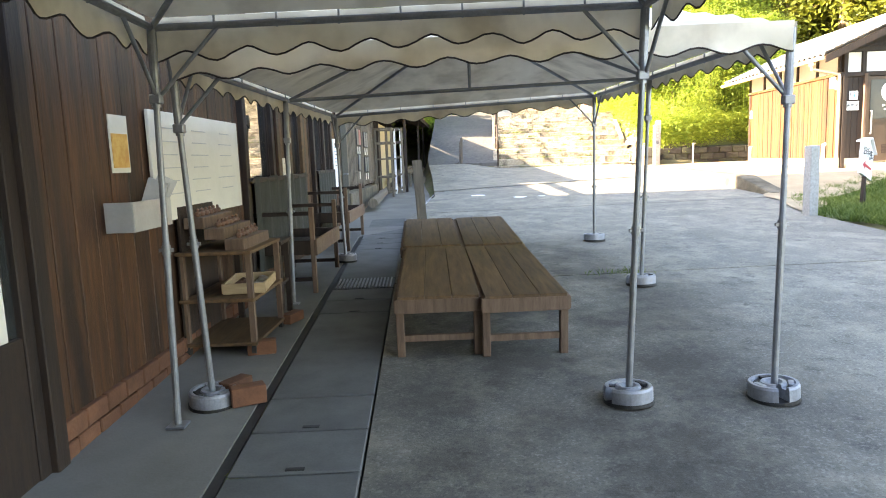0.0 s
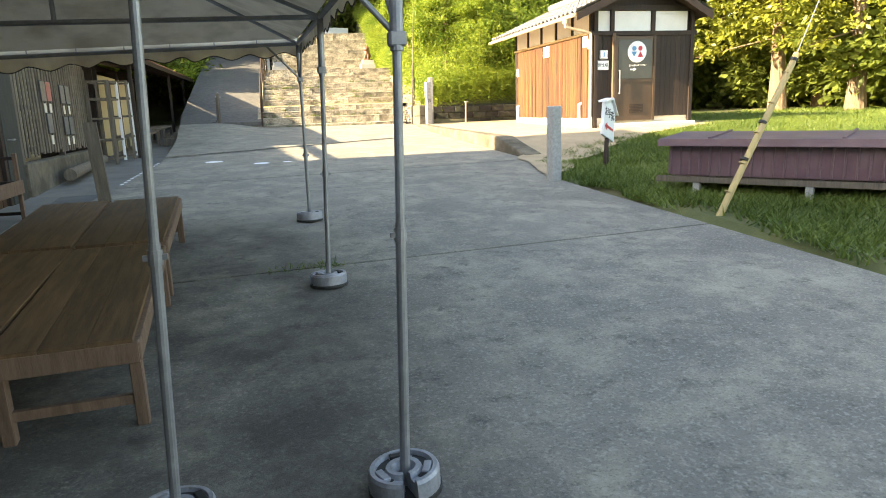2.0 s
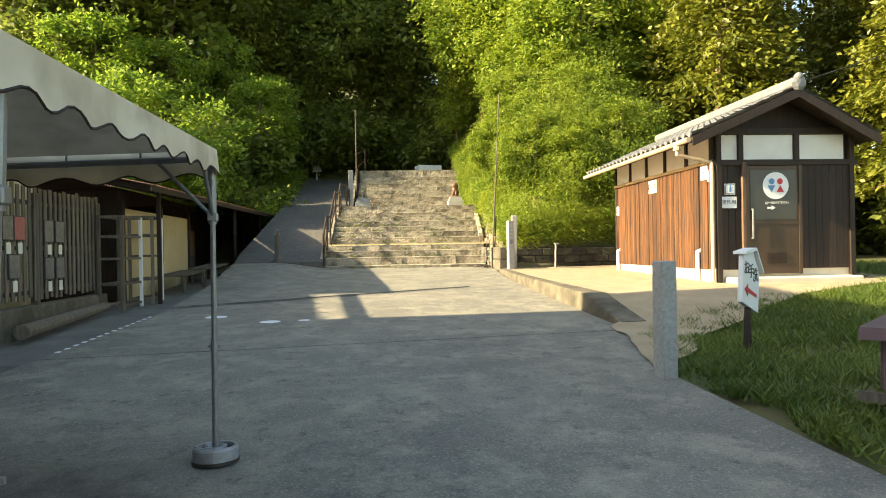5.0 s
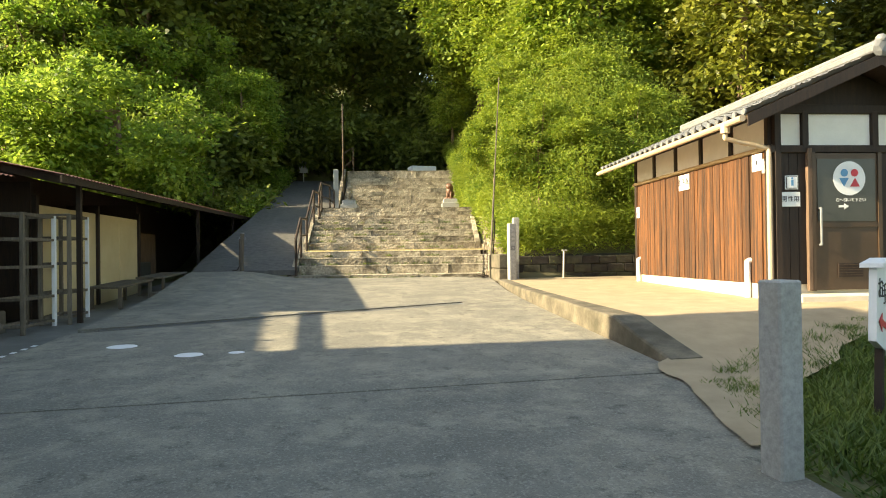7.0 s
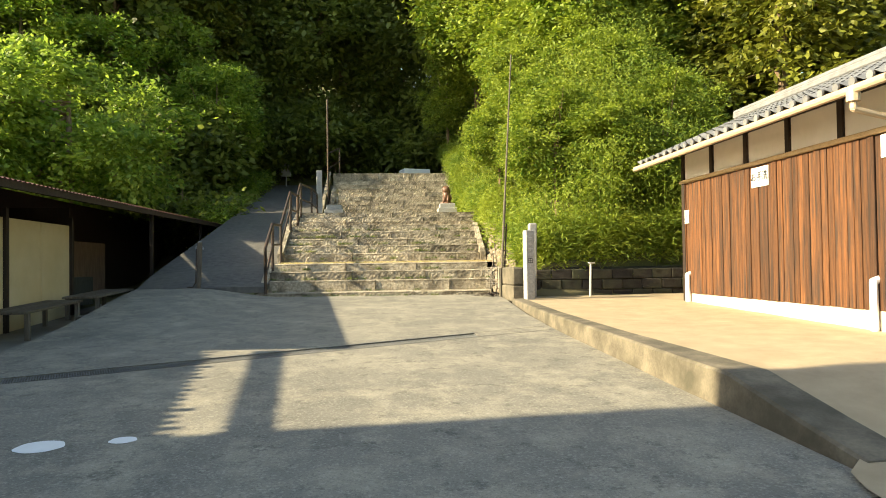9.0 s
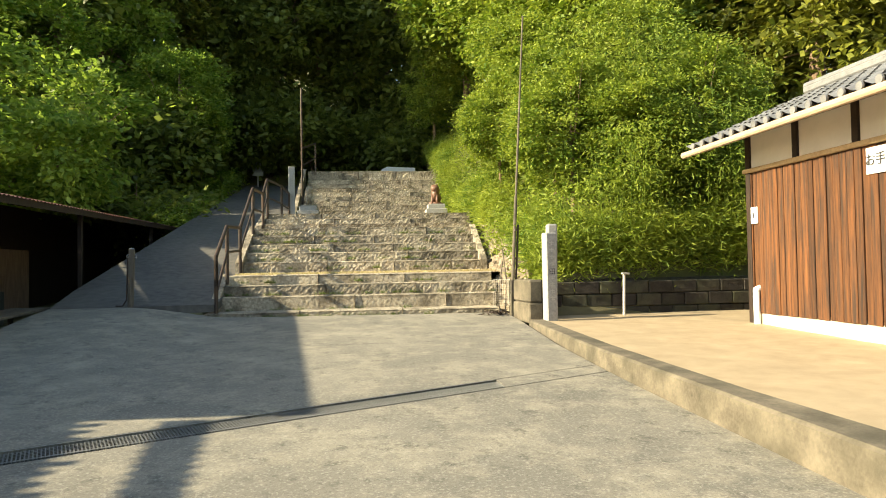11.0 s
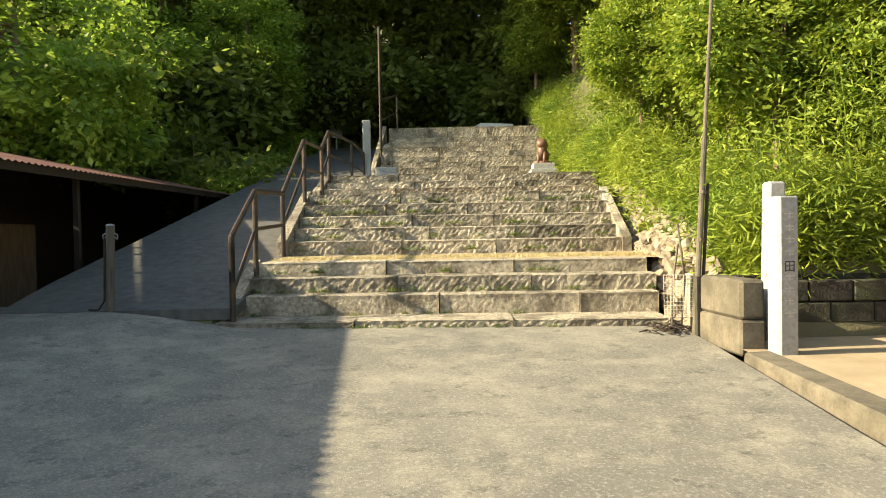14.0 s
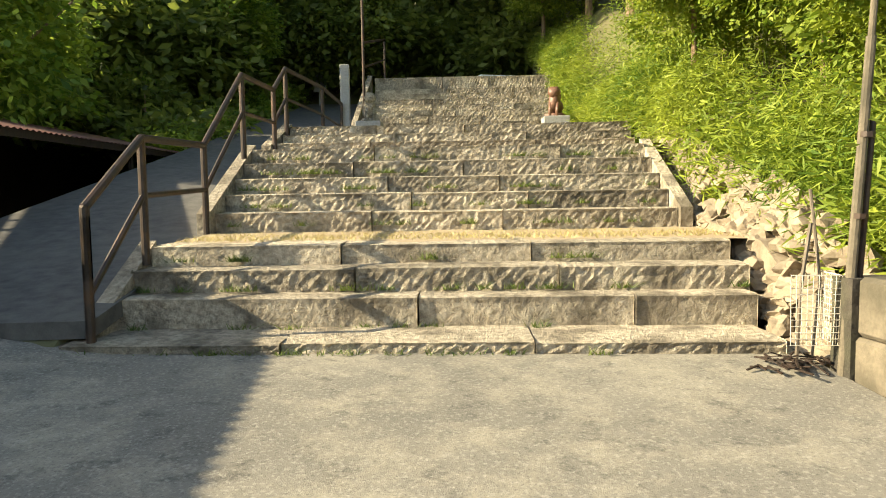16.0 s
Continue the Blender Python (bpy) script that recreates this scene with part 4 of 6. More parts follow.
# ---- box benches along the wall ----
def box_bench(x, y, length):
    b = thing("box_bench", "old timber bench frame with a deep side board and posts", "bench", pose(x, y, walk_z(y), 0, 0, -2.4), group="box benches along the wall")
    for px in (-0.3, 0.3):
        for py in (0.03, length - 0.03):
            part("leg", Shape().box(px, py, 0.43, 0.045, 0.05, 0.86, bevel=0.004), WOOD_LEG, b)
    part("side_board", Shape().box(0.33, length / 2, 0.46, 0.03, length, 0.16, bevel=0.004), WOOD_LEG, b)
    part("side_board", Shape().box(-0.33, length / 2, 0.46, 0.03, length, 0.16, bevel=0.004), WOOD_DARK, b)
    for py in (0.03, length - 0.03):
        part("top_rail", Shape().box(0, py, 0.80, 0.62, 0.04, 0.04), WOOD_DARK, b)
        part("stretcher", Shape().box(0, py, 0.14, 0.60, 0.03, 0.04), WOOD_DARK, b)
        part("end_board", Shape().box(0, py, 0.46, 0.60, 0.025, 0.14), WOOD_DARK, b)
    for k in range(4):
        part("seat_plank", Shape().box(-0.24 + 0.16 * k, length / 2, 0.42, 0.15, length - 0.06, 0.02), WOOD_DARK, b)


box_bench(-1.42, 6.55, 1.35)
box_bench(-1.35, 8.95, 1.55)
stand = thing("side_stand", "small dark timber stand beside the cart", "stand", pose(-1.42, 5.75, walk_z(5.75), 0, 0, 0))
part("stand_top", Shape().box(0, 0, 0.66, 0.42, 0.42, 0.03, bevel=0.004), WOOD_DARK, stand)
part("shelf", Shape().box(0, 0, 0.3, 0.36, 0.36, 0.025), WOOD_DARK, stand)
for x in (-0.17, 0.17):
    for y in (-0.17, 0.17):
        part("leg", Shape().box(x, y, 0.33, 0.045, 0.045, 0.65), WOOD_DARK, stand)

# leaning grey post beside the road
solid("stone_post", Shape().prism([(-0.07, -0.06, -0.05), (0.07, -0.06, -0.05), (0.07, 0.06, -0.05), (-0.07, 0.06, -0.05)], (0, 0, 1.1)), WOOD_GREY, "square weathered grey post leaning slightly beside the drain", "post", at=pose(-0.03, 10.2, paved_z(0, 10.2), 0, -3, 4))

# ---- slatted fence with photographs ----
fence = thing("slat_fence", "weathered grey vertical slat fence with daylight between slats", "fence", WALL)
slat = Shape().box(0, 0, 0, 0.02, 0.082, 1.62, bevel=0.003).mesh("slat", WOOD_GREY)
for i in range(28):
    ob = new("slat", slat)
    ob.parent = fence
    ob.matrix_basis = pose(0.06, 12.65 + 0.158 * i, 1.83 + random.uniform(-0.03, 0.03), random.uniform(-0.6, 0.6))
for z in (1.12, 1.75, 2.4):
    part("rail", Shape().box(0.03, 14.8, z, 0.04, 4.5, 0.06), WOOD_DARK, fence)
for y in (12.5, 14.75, 17.0):
    part("post", Shape().box(0.03, y, 1.6, 0.09, 0.09, 1.9), WOOD_GREY, fence)
solid("fence_footing", Shape().box(0.02, 14.8, 0.66, 0.24, 4.7, 0.55, bevel=0.02), KERB, "low concrete footing under the slat fence", "footing", at=WALL)
solid("log", Shape().rod((0.38, 13.6, 0.66), (0.34, 16.5, 0.75), 0.10, 0.085, 12), WOOD_GREY, "grey squared log lying below the fence", "log", at=WALL)
for i, (y, z, m) in enumerate(((13.9, 2.02, PHOTO), (14.2, 2.02, PHOTO_RED), (14.05, 1.5, PHOTO), (15.05, 2.0, PHOTO), (15.4, 2.0, PHOTO), (15.05, 1.45, PHOTO), (15.4, 1.45, PHOTO))):
    pic = thing("framed_photo", "dark framed photograph with a white caption tag on the fence", "picture", WALL, group="photographs on the fence")
    part("picture_frame", Shape().box(0.085, y, z, 0.02, 0.29, 0.34, bevel=0.004), INK, pic)
    part("print", Shape().box(0.097, y, z, 0.004, 0.26, 0.31), m, pic)
    part("caption_tag", Shape().box(0.085, y + 0.03, z - 0.27, 0.008, 0.11, 0.15), PAPER, pic)

# ---- open ladder racks ----
for x, y, t in ((-0.95, 16.75, -2.4), (-0.72, 17.75, 4)):
    rk = thing("ladder_rack", "tall open rack of grey timber and pale bars", "rack", pose(x, y, walk_z(y), 0, 0, t), group="open racks")
    for px in (-0.2, 0.2):
        for py in (0, 0.95):
            part("upright", Shape().box(px, py, 0.86, 0.055, 0.055, 1.72, bevel=0.004), WOOD_GREY if px < 0 or py == 0 else WHITE, rk)
    for z in (0.12, 0.5, 0.95, 1.35, 1.7):
        for px in (-0.2, 0.2):
            part("bar", Shape().box(px, 0.475, z, 0.03, 0.95, 0.04), WOOD_GREY, rk)
        for py in (0, 0.95):
            part("bar", Shape().box(0, py, z, 0.4, 0.03, 0.04), WOOD_GREY, rk)

# ---- lean-to shed ----
shed = thing("lean_to_shed", "low dark open shed with a rusty red sheet roof", "shed", WALL, kind="")
for y0, y1 in ((18.3, 19.5), (19.52, 20.72), (20.74, 21.94), (21.96, 23.1)):
    part("cream_panel", Shape().box(0.0, (y0 + y1) / 2, 1.62, 0.05, y1 - y0, 1.86, bevel=0.004), YELLOW, shed, "cream painted board panel")
for y in (18.25, 20.73, 23.15):
    part("post", Shape().box(0.03, y, 1.65, 0.09, 0.09, 2.1), WOOD_DARK, shed)
# Carried on past the shed's south end to block low sun under the roof.
part("back_wall", Shape().box(-1.6, 26.2, 1.9, 0.12, 21.5, 2.9), WOOD_DARK, shed)
part("end_wall", Shape().box(-0.8, 23.2, 1.8, 1.6, 0.08, 2.2), WOOD_DARK, shed)
part("end_wall", Shape().box(-0.8, 18.2, 1.8, 1.6, 0.08, 2.2), WOOD_DARK, shed)
part("inner_panel", Shape().box(-0.9, 26.3, 1.7, 0.05, 2.4, 1.3), WOOD_LEG, shed)
part("inner_bench", Shape().box(-0.6, 24.4, 1.25, 0.6, 1.5, 0.6, bevel=0.01), CLOTH, shed)
for y in (18.0, 25.6, 30.5):
    part("post", Shape().box(0.80, y, 0.5 * (walk_z(y) + 2.85 + 0.0165 * (y - 16.5)), 0.07, 0.07, 2.85 + 0.0165 * (y - 16.5) - walk_z(y)), WOOD_DARK, shed)


def roof_pt(x, y, up=0.0):
    return (x, y, 2.86 + 0.0165 * (y - 16.5) + (1.05 - x) * 0.21 + up + 0.012 * math.sin(y * 2 * math.pi / 0.13))


s = Shape().sheet(lambda u, v: roof_pt(1.05 - 3.2 * u, 16.9 + 18.1 * v), 6, 560)
part("roof_sheet", s, METAL_ROOF, shed, "rusty red corrugated roof sheet", smooth=True)
s = Shape().sheet(lambda u, v: roof_pt(0.42 - 0.63 * u, 13.2 + 3.68 * v, -0.17), 4, 112)
part("roof_sheet", s, METAL_ROOF, shed, smooth=True)
part("fascia", Shape().prism([(1.02, 16.9, 2.76), (1.02, 16.9, 2.86), (1.02, 35.0, 3.158), (1.02, 35.0, 3.058)], (-0.03, 0, 0)), WOOD_DARK, shed)
for j in range(13):
    y = 17.1 + j * 1.45
    e = 2.84 + 0.0165 * (y - 16.5)
    part("rafter", Shape().prism([(1.0, y, e - 0.1), (1.0, y, e), (-2.1, y, e + 0.65), (-2.1, y, e + 0.55)], (0, 0.06, 0)), WOOD_DARK, shed)
# Screen added to stop sun through the slats; cream imitates the glow between.
part("fence_sun_screen", Shape().box(-0.9, 14.6, 1.68, 0.06, 4.3, 2.72), YELLOW, shed, "cream screen added behind the slat fence to stop the sun")
sb = thing("garden_bench", "low grey plank bench before the cream panels", "bench", pose(-0.62, 19.6, walk_z(20), 2, 0, -3))
for k in range(3):
    part("plank", Shape().box(-0.2 + 0.2 * k, 0.95, 0.4, 0.19, 1.9, 0.04, bevel=0.005), WOOD_GREY, sb)
for x in (-0.25, 0.25):
    for y in (0.12, 1.78):
        part("leg", Shape().box(x, y, 0.19, 0.06, 0.06, 0.38), WOOD_GREY, sb)
sb2 = copy_thing(sb, pose(-0.45, 22.0, walk_z(22.5), 2, 0, -3))
solid("timber_block", Shape().box(0, 0, 0.1, 0.25, 0.5, 0.2, bevel=0.015), WOOD_GREY, "squared grey timber block at the road edge", "block", at=pose(-0.05, 21.2, walk_z(21.2), 0, 0, 5))
for j in range(16):
    yy = 23.6 + j * 0.35 + random.uniform(-0.1, 0.1)
    solid("stone", Shape().ball(0, 0, 0.06, 0.14, 0.17, 0.1, 2, 0.5), RUBBLE, "pale loose stone along the ramp edge", "stone", "stones along the ramp edge", at=pose(-0.05 + random.uniform(-0.25, 0.15), yy, walk_z(yy), 0, 0, random.uniform(0, 180)))

# ---- wooden hut ----
HUT = pose(9.49, 14.96, 0.97, 0, 0, -4.5)
W, D = 2.53, 4.95
hut = thing("washroom_hut", "timber washroom hut with cedar boards and a grey tiled roof", "hut", HUT)
part("plinth", Shape().box(W / 2, D / 2, 0.02, W + 0.02, D + 0.02, 0.42, bevel=0.01), PLINTH, hut, "cream rendered plinth")
part("wall_core", Shape().box(W / 2, D / 2, 1.5, W - 0.10, D - 0.10, 2.5), WOOD_DARK, hut)
nb = 46
brd = Shape().box(0, 0, 0, 0.025, D / nb - 0.010, 1.86, bevel=0.006).mesh("board", WOOD_CEDAR)
for i in range(nb):
    ob = new("board", brd)
    ob.parent = hut
    ob.matrix_basis = pose(-0.012 + random.uniform(-0.009, 0.009), D / nb * (i + 0.5), 1.14, 0, 0, random.uniform(-0.5, 0.5))
part("waist_rail", Shape().box(-0.03, D / 2, 2.10, 0.075, D + 0.08, 0.055, bevel=0.006), WOOD_PALE, hut, "pale sunlit rail")
for i in range(5):
    part("white_panel", Shape().box(0.0, 0.08 + (D - 0.1) * (i + 0.5) / 5, 2.35, 0.03, D / 5 - 0.1, 0.44), PLASTER, hut)
for i in range(6):
    part("stud", Shape().box(-0.005, 0.05 + (D - 0.1) * i / 5, 2.35 if i not in (0, 5) else 1.3, 0.09, 0.09, 0.5 if i not in (0, 5) else 2.6, bevel=0.005), WOOD_DARK, hut)
part("wall_plate", Shape().box(-0.005, D / 2, 2.60, 0.1, D + 0.1, 0.08), WOOD_DARK, hut)
# front
part("front_beam", Shape().box(W / 2, -0.02, 2.07, W + 0.12, 0.11, 0.10, bevel=0.006), WOOD_DARK, hut)
part("front_beam", Shape().box(W / 2, -0.02, 2.62, W + 0.12, 0.11, 0.12, bevel=0.006), WOOD_DARK, hut)
for x0, x1 in ((0.12, 0.40), (0.50, 1.42), (1.52, 2.36)):
    part("white_panel", Shape().box((x0 + x1) / 2, -0.01, 2.34, x1 - x0, 0.03, 0.43), PLASTER, hut)
for x in (0.05, 0.45, 1.47, W - 0.05):
    part("post", Shape().box(x, -0.03, 2.34 if x not in (0.05, W - 0.05) else 1.3, 0.09, 0.10, 0.5 if x not in (0.05, W - 0.05) else 2.65, bevel=0.005), WOOD_DARK, hut)
fb = Shape().box(0, 0, 0, 0.125, 0.03, 1.82, bevel=0.003).mesh("board", WOOD_DARK)
for i in range(3):
    ob = new("board", fb)
    ob.parent = hut
    ob.matrix_basis = pose(0.16 + 0.13 * i, -0.02, 1.12)
for i in range(7):
    ob = new("board", fb)
    ob.parent = hut
    ob.matrix_basis = pose(1.62 + 0.128 * i, -0.03, 1.12)
part("gable_board", Shape().prism([(0.0, 0.02, 2.6), (W, 0.02, 2.6), (W / 2, 0.02, 3.15)], (0, 0.08, 0)), WOOD_DARK, hut)
part("gable_board", Shape().prism([(0.0, D - 0.1, 2.6), (W, D - 0.1, 2.6), (W / 2, D - 0.1, 3.15)], (0, 0.08, 0)), WOOD_DARK, hut)
leaf = part("door_leaf", Shape().box(1.02, -0.06, 1.07, 0.98, 0.04, 1.88, bevel=0.004), TIN_DOOR, hut, "brown metal sliding door")
part("door_pane", Shape().box(1.02, -0.083, 1.50, 0.84, 0.008, 0.86), DARK_PANE, leaf)
for x in (0.535, 1.505):
    part("door_stile", Shape().box(x, -0.085, 1.07, 0.055, 0.03, 1.9), TIN_DOOR, leaf)
part("door_rail", Shape().box(1.02, -0.085, 1.02, 0.95, 0.02, 0.06), TIN_DOOR, leaf)
part("handle", Shape().path([(0.62, -0.08, 1.25), (0.62, -0.13, 1.25), (0.62, -0.13, 0.75), (0.62, -0.08, 0.75)], 0.016), STEEL, leaf, "chrome bar handle")
part("vent", Shape().box(1.06, -0.088, 0.40, 0.36, 0.012, 0.19), WOOD_DARK, leaf)
for k in range(5):
    part("vent_slat", Shape().box(1.06, -0.096, 0.33 + 0.035 * k, 0.33, 0.008, 0.008), TIN_DOOR, leaf)
part("door_post", Shape().box(0.49, -0.07, 1.1, 0.06, 0.06, 1.95), WOOD_LEG, hut)
part("sill_stone", Shape().box(1.3, -0.2, 0.0, 2.3, 0.36, 0.16, bevel=0.02), PLINTH, hut)


def disc(x, z, r, y, n=32):
    return Shape().prism([(x + r * math.cos(2 * math.pi * i / n), y, z + r * math.sin(2 * math.pi * i / n)) for i in range(n)], (0, -0.004, 0))


emblem = part("door_emblem", disc(1.06, 1.66, 0.235, -0.089), WHITE, leaf, "round white emblem with blue and red shapes")


def words(name, text, size, mat, parent, at, label=""):
    """Letters as a thin mesh, laid in the plane of at."""
    cu = bpy.data.curves.new(name, "FONT")
    cu.body, cu.size, cu.extrude = text, size, 0.002
    cu.align_x, cu.align_y = "CENTER", "CENTER"
    tmp = bpy.data.objects.new(name, cu)
    scene.collection.objects.link(tmp)
    me = bpy.data.meshes.new_from_object(tmp.evaluated_get(bpy.context.evaluated_depsgraph_get()))
    bpy.data.objects.remove(tmp)
    me.materials.append(mat)
    ob = new(name, me)
    ob.parent = parent
    ob.matrix_basis = at
    return tagged(ob, label)


part("emblem_shape", disc(0.985, 1.735, 0.052, -0.095), BLUE, hut)
part("emblem_shape", disc(1.135, 1.735, 0.052, -0.095), RED, hut)
part("emblem_shape", Shape().prism([(0.91, -0.095, 1.665), (1.05, -0.095, 1.665), (0.98, -0.095, 1.545)], (0, -0.004, 0)), BLUE, hut)
part("emblem_shape", Shape().prism([(1.07, -0.095, 1.545), (1.21, -0.095, 1.545), (1.14, -0.095, 1.665)], (0, -0.004, 0)), RED, hut)
FRONT = lambda x, z, y=-0.09: pose(x, y, z, 90, 0, 0)
words("lettering", "右へ引いて下さい", 0.055, WHITE, hut, FRONT(1.08, 1.36), "white lettering")
part("arrow_mark", Shape().prism([(0.90, -0.09, 1.26), (0.98, -0.09, 1.26), (0.98, -0.09, 1.235), (1.05, -0.09, 1.275), (0.98, -0.09, 1.315), (0.98, -0.09, 1.29), (0.90, -0.09, 1.29)], (0, -0.004, 0)), WHITE, hut)


def plate(name, label, x, z, w, h, parent_at, face):
    p = thing(name, label, "sign", parent_at)
    part("plate", Shape().box(x, -0.05, z, w, 0.012, h, bevel=0.002), WHITE, p)
    return p


p1 = plate("sign_plate", "white plate with a blue standing figure mark on the hut", 0.25, 1.61, 0.19, 0.19, HUT, 0)
part("mark", Shape().box(0.25, -0.060, 1.61, 0.165, 0.006, 0.165), INK, p1)
part("mark", Shape().box(0.25, -0.064, 1.61, 0.15, 0.006, 0.15), WHITE, p1)
part("mark", Shape().box(0.25, -0.068, 1.605, 0.035, 0.006, 0.08).box(0.25, -0.068, 1.665, 0.026, 0.006, 0.024), BLUE, p1)
p2 = plate("sign_plate", "white plate lettered in black beside the hut door", 0.23, 1.38, 0.28, 0.2, HUT, 0)
words("lettering", "男性用", 0.085, INK, p2, pose(0.23, -0.058, 1.38, 90, 0, 0))
for y, z, w, h, text in ((2.62, 1.90, 0.40, 0.27, "お手洗"), (0.3, 1.93, 0.25, 0.24, ""), (4.80, 1.50, 0.17, 0.22, "")):
    p3 = thing("sign_plate", "white plate on the cedar boards of the hut", "sign", HUT, group="plates on the hut")
    part("plate", Shape().box(-0.035, y, z, 0.012, w, h, bevel=0.002), WHITE, p3)
    if text:
        words("lettering", text, 0.135, INK, p3, pose(-0.05, y, z, 90, 0, -90))
    else:
        part("text_bar", Shape().box(-0.043, y, z, 0.004, 0.03, 0.07), INK, p3)

# tiled roof
ex, ridge_h, eave_h = 0.60, 3.26, 2.46
oy0, oy1 = -0.45, D + 0.5
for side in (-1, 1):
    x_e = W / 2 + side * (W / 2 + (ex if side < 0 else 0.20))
    # Sunward deck pale, other deck dark: light and shade set by timber colour.
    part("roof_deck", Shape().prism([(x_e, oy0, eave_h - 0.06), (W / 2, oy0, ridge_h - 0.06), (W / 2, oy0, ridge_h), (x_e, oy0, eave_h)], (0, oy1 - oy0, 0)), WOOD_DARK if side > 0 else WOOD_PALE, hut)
    part("barge_board", Shape().prism([(x_e, oy0 - 0.03, eave_h - 0.16), (W / 2, oy0 - 0.03, ridge_h - 0.14), (W / 2, oy0 - 0.03, ridge_h + 0.01), (x_e, oy0 - 0.03, eave_h + 0.0)], (0, 0.03, 0)), WOOD_DARK, hut)
run = math.hypot(W / 2 + ex, ridge_h - eave_h)
ang = math.degrees(math.atan2(ridge_h - eave_h, W / 2 + ex))
pan = Shape().sheet(lambda u, v: ((u - 0.5) * 0.27, (v - 0.5) * 0.245, 0.028 * math.cos(v * 2 * math.pi) + 0.018 * (1 - u)), 2, 10).mesh("tile", TILE, True)
cap = Shape().rod((-0.012, 0, 0.0), (0.012, 0, 0.0), 0.045, n=12).mesh("eave_tile", TILE)
cols, rows_n = 25, 8
for side in (-1, 1):
    for c in range(cols):
        y = oy0 + (oy1 - oy0) * (c + 0.5) / cols
        for r in range(rows_n):
            t = (r + 0.5) / rows_n
            x = W / 2 + side * (W / 2 + (ex if side < 0 else 0.20)) * (1 - t)
            z = eave_h + (ridge_h - eave_h) * t + 0.035
            ob = new("tile", pan)
            ob.parent = hut
            ob.matrix_basis = pose(x, y, z, 0, 0, 0) @ pose(0, 0, 0, 0, -ang if side < 0 else ang, 0) @ (pose(0, 0, 0) if side < 0 else pose(0, 0, 0, 0, 0, 180)) @ Matrix.Diagonal((1.0, (oy1 - oy0) / cols / 0.245, 1, 1)) @ pose(0, 0, 0, 0, 0, random.uniform(-0.8, 0.8))
        if side < 0:
            ob = new("eave_tile", cap)
            ob.parent = hut
            ob.matrix_basis = pose(W / 2 - (W / 2 + ex) - 0.03, y - 0.1, eave_h + 0.035)
part("ridge_tile", Shape().box(W / 2, (oy0 + oy1) / 2, ridge_h + 0.10, 0.14, oy1 - oy0, 0.10, bevel=0.02).rod((W / 2, oy0, ridge_h + 0.16), (W / 2, oy1, ridge_h + 0.16), 0.06, n=12), TILE, hut)
part("ridge_end", Shape().ball(W / 2, oy0 - 0.02, ridge_h + 0.10, 0.13, 0.06, 0.14, 2, 0.15).ball(W / 2, oy0 - 0.02, ridge_h + 0.2, 0.075, 0.07, 0.075, 2), TILE, hut, "rounded ornamental ridge end tile")
part("gutter", Shape().path([(-ex - 0.06, oy0, eave_h - 0.05), (-ex - 0.06, oy1, eave_h - 0.06)], 0.045, 10), BEIGE_PIPE, hut)
part("downpipe", Shape().path([(-ex - 0.06, 0.0, eave_h - 0.03), (-ex - 0.06, 0.0, eave_h - 0.24), (-0.06, -0.03, eave_h - 0.38), (-0.07, -0.05, eave_h - 0.5), (-0.07, -0.05, 0.0)], 0.034, 10).rod((-ex - 0.06, 0.0, eave_h - 0.04), (-ex - 0.06, 0.0, eave_h - 0.17), 0.065), BEIGE_PIPE, hut, "beige downpipe")
for y in (0.55, 4.75):
    part("vent_pipe", Shape().path([(-0.06, y, 0.0), (-0.06, y, 0.52), (0.04, y, 0.56)], 0.042, 10), WHITE, hut, "white elbow pipe")
part("meter_box", Shape().box(-0.02, 0.1, 1.86, 0.06, 0.12, 0.2), TIN, hut)
cable = Shape().path([(W / 2, oy0, ridge_h + 0.1), (W / 2 + 3, -1, ridge_h + 1.0), (W / 2 + 8, -2, ridge_h + 3.2)], 0.006, 4)
solid("cable", cable, INK, "thin black cable from the hut gable", "cable", at=HUT)

# ---- yard things ----
solid("granite_post", Shape().box(0, 0, 0.45, 0.16, 0.16, 1.22, bevel=0.012), GRANITE, "square grey granite post at the grass edge", "post", at=pose(5.92, 9.97, paved_z(5.9, 9.97), 0, 0, 8))
stele = thing("name_stele", "white granite name post with carved characters", "stele", pose(7.43, 21.0, 1.04, 0, 0, 4))
part("shaft", Shape().box(0, 0, 0.58, 0.16, 0.17, 1.40, bevel=0.012), GRANITE, stele)
for j in range(9):
    part("carved_bar", Shape().box(0.004 * (j % 3 - 1), -0.086, 1.14 - 0.098 * j, 0.075, 0.004, 0.01).box(0.01, -0.086, 1.115 - 0.098 * j, 0.05, 0.004, 0.008).box(0, -0.086, 1.13 - 0.098 * j, 0.01, 0.004, 0.06), TIN, stele)
words("lettering", "田", 0.10, INK, stele, pose(0, -0.087, 0.72, 90, 0, 0))
solid("stone_marker", Shape().box(0, 0, 0.63, 0.15, 0.15, 1.60, bevel=0.02), GRANITE, "older grey stone marker behind the name post", "stele", at=pose(7.66, 21.55, 1.05, 0, 1, -5))
solid("tap_post", Shape().rod((0, 0, 0), (0, 0.01, 0.66), 0.022).box(0, -0.03, 0.66, 0.13, 0.04, 0.03, bevel=0.008), TIN, "thin white standpipe with a small head before the block wall", "standpipe", at=pose(8.75, 21.35, 1.05, 0, 2, 0))
pole = thing("utility_pole", "tall thin grey conduit pole with a slight lean", "pole", pose(7.16, 21.99, 1.06, 0, 3.5, 4))
